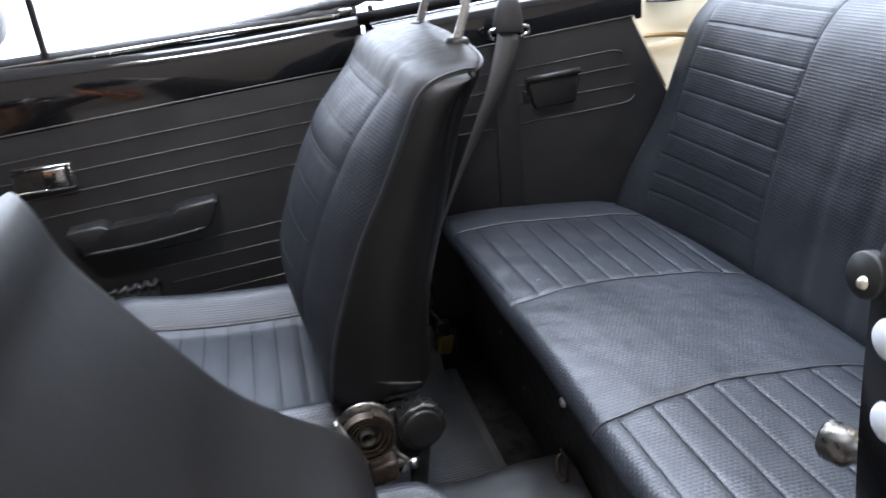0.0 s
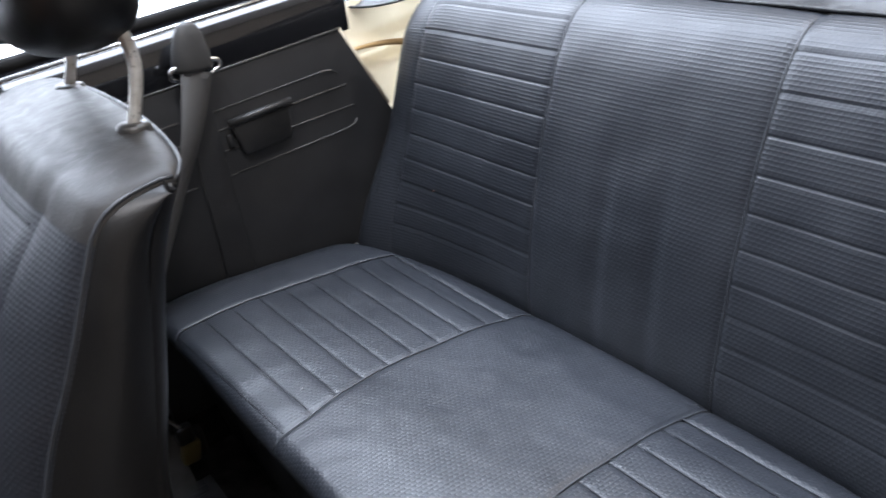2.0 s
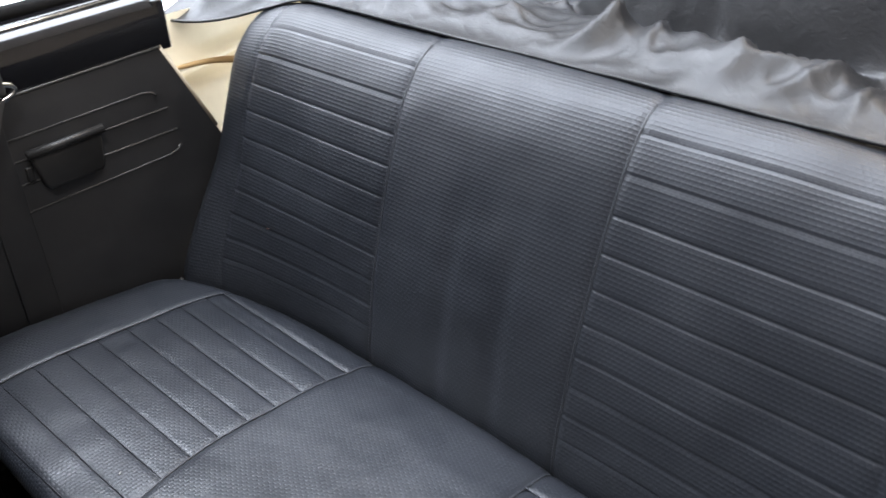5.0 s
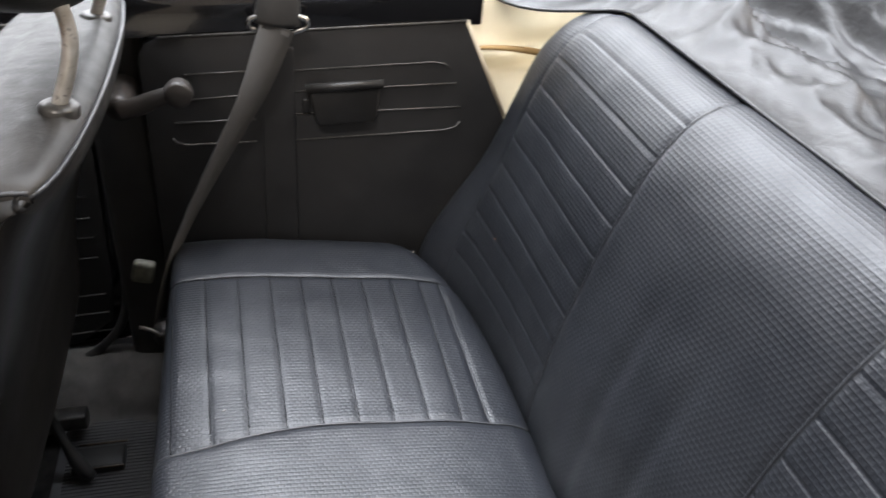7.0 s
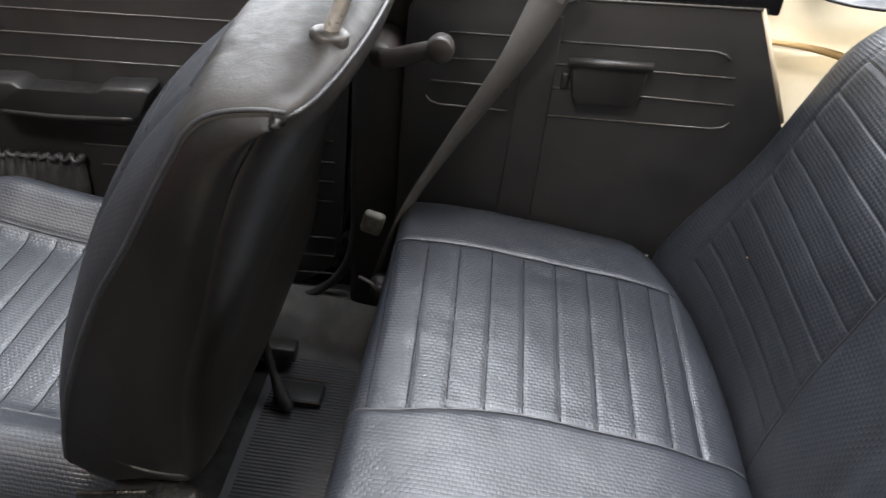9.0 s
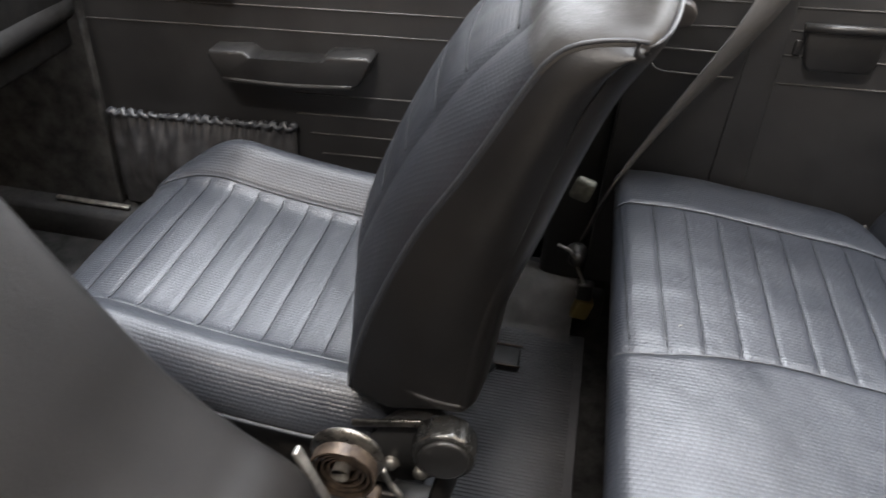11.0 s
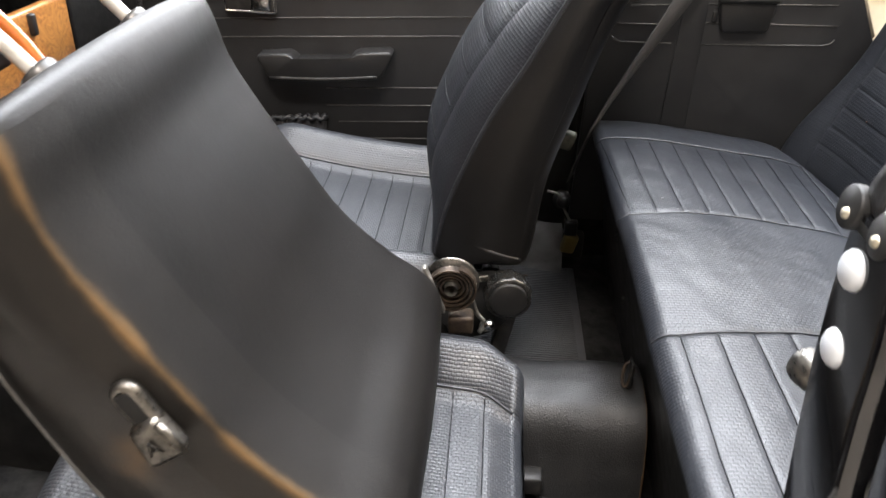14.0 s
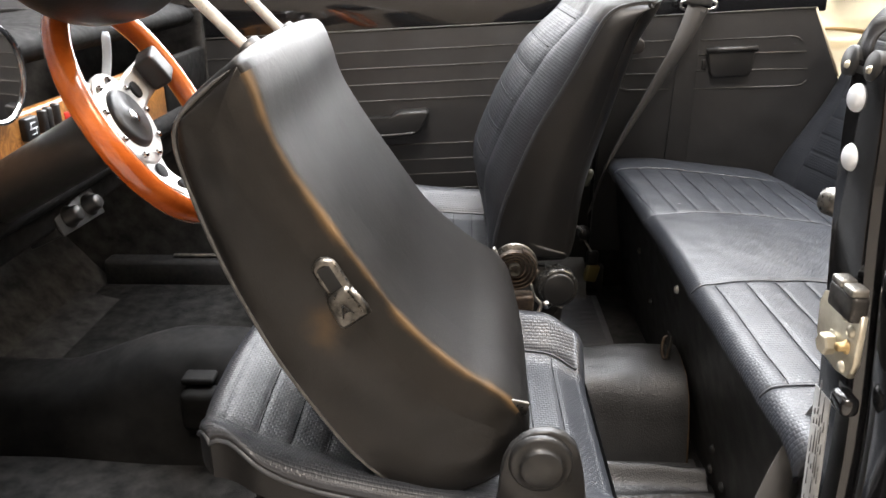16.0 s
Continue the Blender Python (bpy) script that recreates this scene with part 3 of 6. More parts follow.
part("striker_wedge", box_bm(-0.052, -0.668, 0.807, 0.014, 0.017, 0.007, 0.002), M_STEEL, striker)
part("hex_bolt", lathe_bm([(0.0, 0.011), (0.0080, 0.011), (0.0095, 0.0098), (0.0095, 0.002), (0.012, 0.001), (0.012, 0.0)], axis((-0.049, -0.643, 0.748), (-1, -0.1, 0)), 6), M_ZINC, striker, "large hexagonal bolt head", smooth=False)
for y, z in ((-0.664, 0.781), (-0.674, 0.772), (-0.670, 0.738)):
    part("screw", lathe_bm([(0.0, 0.003), (0.004, 0.0025), (0.0055, 0.0)], axis((-0.0505, y + 0.004, z), (-1, 0, 0)), 14), M_ZINC, striker)
part("brass_stud", lathe_bm([(0.0, 0.008), (0.0034, 0.008), (0.0040, 0.006), (0.0040, 0.002), (0.0062, 0.001), (0.0062, 0.0)], axis((-0.0505, -0.667, 0.757), (-1, 0, 0)), 16), wear(mat("brass", (0.5, 0.36, 0.16), metal=0.8), 50.0, (0.42, 0.28, 0.11), (0.62, 0.47, 0.25), 0.3, 0.5), striker, "small brass stud")
part("rubber_wedge", box_bm(-0.040, -0.662, 0.703, 0.016, 0.026, 0.018, 0.006, 3), M_PAINT, car, "glossy black rubber stop")

sticker = thing("jamb_label", (-0.045, -0.655, 0.45), "narrow worn silver-white information label stuck on the jamb", "label")
part("label_sheet", box_bm(0, 0, 0, 0.0012, 0.030, 0.26, 0.0004, 1, m=pose(-0.0375, -0.634, 0.565, 0, -3.0, 0)), M_LABEL, sticker)
random.seed(7)
for dy, wide in ((-0.0105, 0.0011), (-0.0060, 0.0009), (-0.0020, 0.0009), (0.0030, 0.0012), (0.0085, 0.0010)):
    z = 0.442
    while z < 0.682:
        w = random.choice((0.006, 0.011, 0.018, 0.026))
        if random.random() < 0.8:
            part("print_bar", box_bm(0, 0, 0, 0.0006, wide, w, 0.0, m=pose(-0.0386 - (z + w / 2 - 0.565) * 0.0525, -0.634 + dy, z + w / 2, 0, -3.0, 0)), M_INK, sticker)
        z += w + random.choice((0.002, 0.004, 0.012))

# top catch on the jamb and ribbed knob inside it
catch = thing("roof_catch", (-0.05, -0.60, 0.975), "black two-lobed roof catch with rivets and a cloth strap", "catch")


def lobe(y, z, r, x, rivet):
    """One rounded lobe of the catch, facing forward."""
    bm = lathe_bm([(0.0, 0.0030), (r * 0.93, 0.0030), (r * 0.985, 0.0022), (r, 0.0006), (r, -0.004)], axis((x, y, z), (-1, 0, 0.15)), 26)
    lob = part("lobe", bm, M_BOARD, catch)
    part("rivet", lathe_bm([(0.0, 0.003), (0.0026, 0.0024), (0.0036, 0.0)], axis((x - 0.0030, rivet[0], rivet[1]), (-1, 0, 0.1)), 14), M_ZINC, lob, "small zinc rivet")


lobe(-0.5900, 0.973, 0.0122, -0.0500, (-0.5915, 0.970))
lobe(-0.6230, 0.973, 0.0118, -0.0475, (-0.6225, 0.970))
part("catch_foot", box_bm(-0.044, -0.606, 0.968, 0.012, 0.044, 0.012, 0.003), M_BOARD, catch)
strap = smooth_line([(-0.046, -0.600, 0.974), (-0.048, -0.605, 0.985), (-0.044, -0.607, 0.997), (-0.030, -0.613, 1.004), (-0.005, -0.628, 1.000)], 26)
P = np.array([[(p[0], p[1] + k * 0.010 * (0.55 + 0.45 * math.cos(i * 0.22)), p[2] + 0.003 * k * k + k * 0.006 * math.sin(i * 0.22)) for k in (-1, -0.5, 0, 0.5, 1)] for i, p in enumerate(strap)])
U, V = np.meshgrid(np.arange(26) * 0.004, np.arange(5) * 0.005, indexing="ij")
solid = sheet("strap", P, U, V, M_TOP, catch, "grey-black twisted cloth strap").modifiers.new("thickness", "SOLIDIFY")
solid.thickness = 0.002

rib = thing("ribbed_knob", (-0.035, -0.56, 0.85), "ribbed grey metal knob beside the jamb", "knob")
bmk = bmesh.new()
mk = axis((-0.026, -0.574, 0.846), (-0.35, 0.9, 0.0))
prof = [(0.0, 0.024), (0.009, 0.022), (0.0115, 0.020), (0.012, 0.016), (0.012, 0.006), (0.010, 0.003), (0.007, 0.0), (0.007, -0.012)]
lathe_bm(prof, mk, 44, bmk)
for v in bmk.verts:
    loc = mk.inverted() @ v.co
    ang = math.atan2(loc.y, loc.x)
    if math.hypot(loc.x, loc.y) > 0.0115 and 0.004 < loc.z < 0.021:
        f = 1.0 + 0.05 * (1 if round(ang / (2 * math.pi) * 44) % 2 else -1)
        v.co = mk @ Vector((loc.x * f, loc.y * f, loc.z))
part("knob_head", bmk, M_WORNMETAL, rib)

# ---- door trim ----
SLOPE = 0.05


def dz(x):
    return SLOPE * (x + 0.3)


def welt_lines(name, rows, y, parent, r=0.0014):
    """Thin raised lines pressed into a trim panel, each a run of (x, z) points."""
    bm = bmesh.new()
    for pts in rows:
        tube_bm([(x, y, z) for x, z in pts], r, 5, bm=bm)
    ob = part(name, bm, M_EMBOSS, parent)
    return tagged(ob, kind="stuff")


door = thing("passenger_door", (-0.65, 0.70, 0.30), "closed passenger door with black pleated leatherette trim", "door")
sharp(part("trim_panel", plate_bm([(-1.16, 0.32), (-0.30, 0.30), (-0.22, 0.315), (-0.165, 0.36), (-0.15, 0.45), (-0.13, 0.90), (-1.16, 0.85)], 0.690, 0.715, 0.004), M_PANEL, door, "black leatherette door trim"), 40)
welt_lines("pressed_line", [[(-1.15, z + dz(-1.15)), (-0.155, z + dz(-0.155))] for z in (0.843, 0.803, 0.764, 0.724)]
           + [[(a, z + dz(a)), (-0.165, z + dz(-0.165))] for z, a in ((0.611, -0.60), (0.571, -0.60), (0.533, -0.575), (0.493, -0.555), (0.415, -0.50), (0.375, -0.5), (0.335, -0.5))], 0.6895, door)
part("trim_edge", tube_bm([(-1.155, 0.6885, 0.850), (-0.14, 0.6885, 0.901)], 0.0019, 6), M_EMBOSS, door)
part("inner_skin", plate_bm([(-1.16, 0.30), (-0.088, 0.30), (-0.088, 0.93), (-1.16, 0.86)], 0.7155, 0.7195, 0.001), M_PAINT, door, "black painted steel behind the trim")
# painted metal above the trim, window slot seal and bright strip
def window_rail():
    prof = [(0.690, 0.0), (0.688, 0.03), (0.692, 0.07), (0.700, 0.092), (0.716, 0.100), (0.74, 0.102), (0.745, 0.05), (0.745, 0.0)]
    xs = np.linspace(-1.2, -0.11, 20)
    P = np.array([[(x, y, 0.889 + dz(x) + h + 0.04 * step(-0.3, -1.16, x) * (h > 0.02)) for y, h in prof] for x in xs])
    U, V = np.meshgrid(xs, np.arange(len(prof)) * 0.03, indexing="ij")
    return sheet("painted_rail", P, U, V, M_PAINT, door, "glossy black painted metal above the trim", close_v=True)


sharp(window_rail(), 50)
part("window_seal", tube_bm([(-1.2, 0.728, 0.985), (-0.6, 0.728, 0.992), (-0.11, 0.728, 1.005)], 0.010, 8, flat=1.0), M_RUBBER, door, "black rubber window seal")
part("bright_strip", tube_bm([(-1.0, 0.712, 0.979), (-0.6, 0.712, 0.988), (-0.15, 0.712, 0.999)], 0.0045, 6), M_CHROME, door, "thin bright metal strip")
arm = part("armrest", plate_bm([(-0.737, 0.668), (-0.733, 0.676), (-0.672, 0.681), (-0.660, 0.676), (-0.654, 0.667), (-0.540, 0.673), (-0.532, 0.684), (-0.520, 0.690), (-0.455, 0.695), (-0.448, 0.688), (-0.468, 0.644), (-0.484, 0.634), (-0.695, 0.622), (-0.714, 0.628)], 0.640, 0.692, 0.005), M_GREYPL, door, "moulded black plastic armrest pull")
sharp(arm, 50)
part("armrest_lip", tube_bm(smooth_line([(-0.712, 0.643, 0.628), (-0.60, 0.641, 0.630), (-0.48, 0.643, 0.640)], 12), 0.005, 8), M_PLASTIC, arm)
hnd = part("door_release", box_bm(-0.752, 0.684, 0.779, 0.112, 0.012, 0.052, 0.006, 3), M_DARKMETAL, door, "recessed door release with bright surround")
part("release_surround", tube_bm([(-0.752 + sx * 0.052, 0.678, 0.779 + sz * 0.022) for sx, sz in ((-1, -1), (1, -1), (1, 1), (-1, 1))], 0.0035, 6, closed=True), M_CHROME, hnd, "chrome surround")
part("release_lever", box_bm(-0.728, 0.676, 0.779, 0.042, 0.012, 0.038, 0.004, 3), M_CHROME, hnd, "chrome finger lever")


def map_pocket():
    xs, zs = np.linspace(-0.975, -0.60, 120), np.linspace(0.33, 0.535, 24)
    P = np.zeros((120, 24, 3))
    for i, x in enumerate(xs):
        for j, z in enumerate(zs):
            k = (z - 0.33) / 0.205
            ruff = math.sin(x * 330 + 2.0 * lumps(x, 0, 20)) * (0.006 * step(0.75, 1.0, k)) + math.sin(x * 120 + 3 * lumps(x, z, 8)) * 0.006 * (1 - abs(2 * k - 1.1))
            belly = 0.028 * math.sin(math.pi * min(1, k * 1.0)) * math.sin(math.pi * (x + 0.975) / 0.375) ** 0.5
            P[i, j] = (x, 0.684 - max(0, belly) - ruff * 0.8 - 0.004, z + 0.05 * (x + 0.6) + 0.004 * step(0.9, 1, k) * math.sin(x * 330))
    U, V = np.meshgrid(xs, zs, indexing="ij")
    pk = sheet("map_pocket", P, U, V, wear(mat("pocket_cloth", (0.03, 0.03, 0.032)), 30.0, (0.02, 0.02, 0.022), (0.05, 0.05, 0.052), 0.3, 0.5), door, "gathered black map pocket with elastic top")
    bm = bmesh.new()
    tube_bm([(x, 0.676 + 0.004 * math.sin(x * 330), 0.531 + 0.05 * (x + 0.6) + 0.003 * math.sin(x * 290)) for x in xs], [0.006 + 0.0025 * math.sin(x * 330) for x in xs], 6, bm=bm)
    part("elastic_hem", bm, M_PIPE, pk, "ruffled elastic hem")


map_pocket()
part("vent_window_post", box_bm(-0.695, 0.722, 1.09, 0.014, 0.014, 0.20, 0.003), M_DARKMETAL, door, "slim dark vent window post")

part("folded_seal", tube_bm(smooth_line([(-0.40, 0.735, 1.000), (-0.28, 0.738, 1.006), (-0.17, 0.74, 1.018), (-0.06, 0.735, 1.026), (0.03, 0.73, 1.022)], 30), [0.004 + 0.014 * math.sin(math.pi * min(1, q / 20)) ** 0.7 if q < 12 else 0.017 + 0.004 * math.sin(q * 1.7) for q in range(30)], 9, flat=0.7), M_RUBBER, door, "bunched black rubber seal")
part("seal_clip", box_bm(-0.135, 0.716, 1.004, 0.03, 0.012, 0.014, 0.004, 2), M_CHROME, door, "bright clip on the sill")
part("seal_clip", box_bm(-0.085, 0.712, 1.000, 0.012, 0.010, 0.022, 0.003, 2), M_DARKMETAL, door)
mir = thing("side_mirror", (-0.80, 0.86, 0.98), "dark round side mirror outside the passenger window", "mirror")
mbm = bmesh.new()
bmesh.ops.create_uvsphere(mbm, u_segments=24, v_segments=14, radius=1.0)
for v in mbm.verts:
    v.co = Vector((-0.815 + v.co.x * 0.03, 0.88 + v.co.y * 0.07, 1.06 + v.co.z * 0.05))
part("mirror_shell", mbm, M_PLASTIC, mir)
part("mirror_stem", tube_bm([(-0.815, 0.85, 1.03), (-0.82, 0.78, 0.98), (-0.82, 0.74, 0.965)], 0.008, 8), M_CHROME, mir)

# passenger B-post between door and quarter trim
part("centre_post", box_bm(-0.085, 0.672, 0.63, 0.085, 0.07, 0.66, 0.012), M_BOARD, car, "dark painted post between door and rear side trim")
part("rubber_seal", tube_bm(smooth_line([(-0.10, 0.645, 0.96), (-0.115, 0.648, 0.60), (-0.128, 0.65, 0.42), (-0.18, 0.652, 0.335), (-0.26, 0.654, 0.30), (-0.45, 0.655, 0.297)], 50), 0.008, 8), M_BOARD, car, "black rubber door seal")

# ---- rear side trims ----


def quarter_trim(side):
    at = (0.15, 0.60 * side, 0.55)
    q = thing("rear_side_trim", at, "black leatherette rear side trim panel beside the rear seat", "trim panel", "rear side trims")
    ins, out = (0.586, 0.606) if side > 0 else (-0.606, -0.588)
    sharp(part("trim_panel", plate_bm([(-0.048 if side > 0 else 0.0, 0.36), (-0.04 if side > 0 else 0.0, 0.885), (-0.03 if side > 0 else 0.004, 0.905), (-0.012 if side > 0 else 0.012, 0.914), (0.414, 0.936), (0.56, 0.63), (0.58, 0.36)], ins, out, 0.003), M_PANEL, q), 40)
    face = (0.5852 if side > 0 else -0.5872)
    lines = [[(0.166, 0.866), (0.37, 0.8755), (0.385, 0.8725), (0.392, 0.866)], [(0.166, 0.834), (0.406, 0.842)], [(0.166, 0.799), (0.415, 0.8035)], [(0.166, 0.757), (0.395, 0.7655), (0.410, 0.770), (0.416, 0.778)]]
    if side > 0:
        lines += [[(0.017, 0.862), (0.108, 0.866)], [(0.020, 0.825), (0.108, 0.831)], [(-0.003, 0.790), (0.108, 0.793)], [(-0.008, 0.766), (-0.003, 0.759), (0.010, 0.755), (0.108, 0.757)]]
    welt_lines("pressed_line", lines, face, q)
    part("vertical_strip", plate_bm([(0.112, 0.56), (0.164, 0.56), (0.166, 0.9), (0.122, 0.9)], face - side * 0.004, face + side * 0.006, 0.0015), M_PANEL, q, "vertical vinyl strip")
    part("trim_edge", tube_bm([(-0.012 if side > 0 else 0.012, face, 0.9145), (0.414, face, 0.9365)], 0.0017, 6), M_EMBOSS, q)
    part("trim_edge", tube_bm([(0.414, face + side * 0.004, 0.936), (0.487, face + side * 0.004, 0.785)], 0.004, 6), mat("cream_edge", (0.55, 0.48, 0.36), 0.6), q, "cream edge of the headliner cloth")
    ys = face - side * 0.016
    ash = part("ashtray", plate_bm([(0.184, 0.844), (0.289, 0.848), (0.285, 0.80), (0.279, 0.788), (0.200, 0.785), (0.193, 0.794)], min(face, ys), max(face, ys), 0.004), M_PLASTIC, q, "black plastic flap-top ashtray")
    part("ashtray_lip", tube_bm([(0.180, ys, 0.845), (0.292, ys, 0.850)], 0.0065, 10), M_GREYPL, ash)
    part("small_catch", box_bm(0.181, face - side * 0.003, 0.813, 0.010, 0.006, 0.022, 0.002), M_PLASTIC, q)
    # painted metal above
    prof = [(0.588, 0.0), (0.586, 0.03), (0.590, 0.055), (0.602, 0.072), (0.64, 0.078), (0.70, 0.074), (0.735, 0.05), (0.735, 0.0)]
    xs = np.linspace(-0.10 if side > 0 else 0.03, 0.425, 12)
    P = np.array([[(x, side * y, 0.915 + 0.052 * (x + 0.01) + h) for y, h in prof] for x in xs])
    U, V = np.meshgrid(xs, np.arange(len(prof)) * 0.03, indexing="ij")
    sharp(sheet("painted_rail", P, U, V, M_PAINT, q, "glossy black painted metal above the trim", close_v=True), 50)
    part("rail_end", box_bm(0.428, side * 0.66, 0.965, 0.02, 0.14, 0.075, 0.004), M_PAINT, q)
    part("bright_strip", tube_bm([(-0.10 if side > 0 else 0.04, side * 0.614, 0.984 if side > 0 else 0.991), (0.42, side * 0.614, 1.012)], 0.0045, 6), M_CHROME, q, "thin bright metal strip")
    part("rail_seal", tube_bm(smooth_line([(-0.12 if side > 0 else 0.04, side * 0.66, 0.992), (0.15, side * 0.658, 1.006), (0.42, side * 0.655, 1.018)], 12), 0.012, 8), M_MATTE, q, "black rubber seal along the rail")
    return q


for side in (1, -1):
    quarter_trim(side)


def crank(side):
    c = thing("window_crank", (-0.07, 0.55 * side, 0.82), "black plastic window winder on the rear side trim", "window crank", "window cranks")
    y = 0.545 * side
    part("boss", lathe_bm([(0.0, 0.028), (0.014, 0.028), (0.018, 0.022), (0.018, 0.0), (0.024, -0.04)], axis((-0.070, 0.578 * side, 0.828), (0, -side, 0)), 24), M_CRANK, c)
    part("arm", tube_bm(smooth_line([(-0.070, y, 0.828), (-0.045, y - side * 0.004, 0.836), (-0.018, y - side * 0.008, 0.848), (0.008, y - side * 0.01, 0.858)], 14), [0.0078 - 0.00015 * q for q in range(14)], 12, flat=1.9), M_CRANK, c)
    part("grip", lathe_bm([(0.0, 0.028), (0.0145, 0.028), (0.0172, 0.0265), (0.0180, 0.023), (0.0185, 0.012), (0.0165, 0.003), (0.012, 0.0)], axis((0.012, y - side * 0.004, 0.861), (0, -side, 0)), 24), M_CRANK, c, "round finger knob")


crank(1)

# ---- seat belts ----


def webbing(name, pts, width, across, parent, label="", twist=None):
    """A flat strap along the points."""
    line = smooth_line(pts, 40)
    ac = Vector(across).normalized()
    P = np.zeros((40, 6, 3))
    U = np.zeros((40, 6))
    V = np.zeros((40, 6))
    for i in range(40):
        t = Vector(line[min(i + 1, 39)] - line[max(i - 1, 0)]).normalized()
        far = math.acos(1 - 0.80 * min(1.0, i / 39 / 0.85))
        now = ac if twist is None else ac.normalized() * math.cos(far) + Vector(twist).normalized() * math.sin(far)
        a = (now - t * now.dot(t)).normalized()
        nrm = t.cross(a)
        for j, (u, v) in enumerate(((-1, 0.5), (0, 1.3), (1, 0.5), (1, -0.5), (0, -0.2), (-1, -0.5))):
            P[i, j] = Vector(line[i]) + a * (u * width / 2) + nrm * (v * 0.0012)
            U[i, j], V[i, j] = u * width / 2, i * 0.012
    return sheet(name, P, U, V, M_BELT, parent, label, close_v=True)


def seat_belt(side):
    b = thing("seat_belt", (0.0, 0.55 * side, 0.56), "dark grey three-point seat belt hanging from a chrome loop", "seat belt", "seat belts")
    s, k = side, 0.0 if side > 0 else 0.055
    taut = [(0.145, 0.545, 0.944), (0.112, 0.540, 0.861), (0.070, 0.540, 0.781), (0.022, 0.540, 0.692), (-0.013, 0.540, 0.622), (-0.040, 0.545, 0.55), (-0.06, 0.555, 0.47)]
    webbing("webbing", taut if side > 0 else [(0.138, 0.540 * s, 0.948), (0.104 + k * 0.2, 0.532 * s, 0.87), (0.052 + k * 0.6, 0.516 * s, 0.755), (-0.008 + k, 0.497 * s - k * 0.4, 0.645), (-0.055 + k, 0.505 * s - k * 0.4, 0.56), (-0.085 + k, 0.535 * s, 0.47)], 0.046, (1, -0.15 * s, 0.25), b, twist=(0.18, 1, 0) if side > 0 else None)
    cov = [(0.0, 0.064), (0.008, 0.063), (0.015, 0.058), (0.022, 0.045), (0.028, 0.022), (0.031, 0.0), (0.030, -0.006), (0.0, -0.006)]
    bm = lathe_bm(cov, Matrix.Translation((0.145, 0.556 * s, 0.949)) @ Matrix.Rotation(radians(6), 4, "Y"), 28)
    for v in bm.verts:
        v.co.y = 0.556 * s + (v.co.y - 0.556 * s) * 0.55
    part("loop_cover", bm, M_LOOP, b, "rounded grey plastic loop cover")
    ringp = [(0.146 + 0.033 * math.cos(a) * (1.18 if abs(math.sin(a)) < 0.5 else 1.0), 0.552 * s, 0.944 + 0.015 * math.sin(a)) for a in np.linspace(0, 2 * math.pi, 28, endpoint=False)]
    part("chrome_loop", tube_bm(ringp, 0.0042, 8, closed=True), M_CHROME, b, "chrome belt loop")
    if side > 0:
        part("buckle", box_bm(0, 0, 0, 0.034, 0.016, 0.044, 0.0075, 4, m=pose(-0.075, 0.56 * s, 0.555, 10, 15, 0)), wear(mat("buckle_grey", (0.06, 0.06, 0.056), 0.5), 60.0, (0.08, 0.083, 0.066), (0.20, 0.20, 0.165), 0.4, 0.6), b, "greyish belt buckle")


for side in (1, -1):
    seat_belt(side)
anc = thing("belt_anchor", (-0.05, 0.58, 0.30), "steel floor belt anchor with a yellowed plastic sleeve", "anchor")
part("anchor_bolt", lathe_bm([(0.0, 0.02), (0.01, 0.02), (0.014, 0.012), (0.014, 0.0), (0.02, -0.002), (0.02, -0.02)], axis((-0.065, 0.592, 0.40), (0, -1, 0.2)), 16), M_DARKMETAL, anc)
part("anchor_wire", tube_bm(smooth_line([(-0.10, 0.585, 0.425), (-0.075, 0.575, 0.42), (-0.06, 0.58, 0.385), (-0.045, 0.57, 0.36)], 16), 0.003, 6), M_STEEL, anc)
part("sleeve", box_bm(0, 0, 0, 0.032, 0.02, 0.045, 0.005, 3, m=pose(-0.042, 0.573, 0.305, 8, 12, 10)), mat("yellowed_plastic", (0.22, 0.17, 0.06), 0.45), anc, "yellowed plastic sleeve")
part("sleeve_cap", box_bm(-0.042, 0.573, 0.345, 0.028, 0.02, 0.035, 0.004), M_PLASTIC, anc)

# ---- rear seat ----
rear = thing("rear_seat", (0.2, 0.0, 0.54), "black basket-weave vinyl rear bench seat with pleated outer panels", "seat")
YE, YW = 0.462, -0.468


def ya(x):
    """Welt between the middle and the pleats on the passenger's half."""
    return 0.164 - 0.027 * step(0.17, -0.02, x)


def yb(x):
    """Welt between the middle and the pleats on the driver's half."""
    return -0.150 - 0.034 * step(0.20, -0.02, x)


def groove(u, pitch, depth, w=0.006):
    """Depth of a row of stitched grooves, with a slight puff between them."""
    d = abs((u + pitch / 2) % pitch - pitch / 2)
    return -depth * np.exp(-(d / w) ** 2) + depth * 0.08 * np.sin(np.pi * min(d / (pitch / 2), 1.0) / 2)


def ease(v):
    """A bend from flat to sloping without a kink."""
    return 0.5 * (v + math.sqrt(v * v + 0.0030))


def pleat_x(q, y):
    """Where the stitched line number q runs at a given y."""
    k = (0.456 - abs(y)) / 0.30
    if y < 0:
        return 0.0047 + 0.0465 * (q - 1)
    return (-0.022 + 0.0448 * q) * (1 - k) + (-0.009 + 0.0428 * q) * k


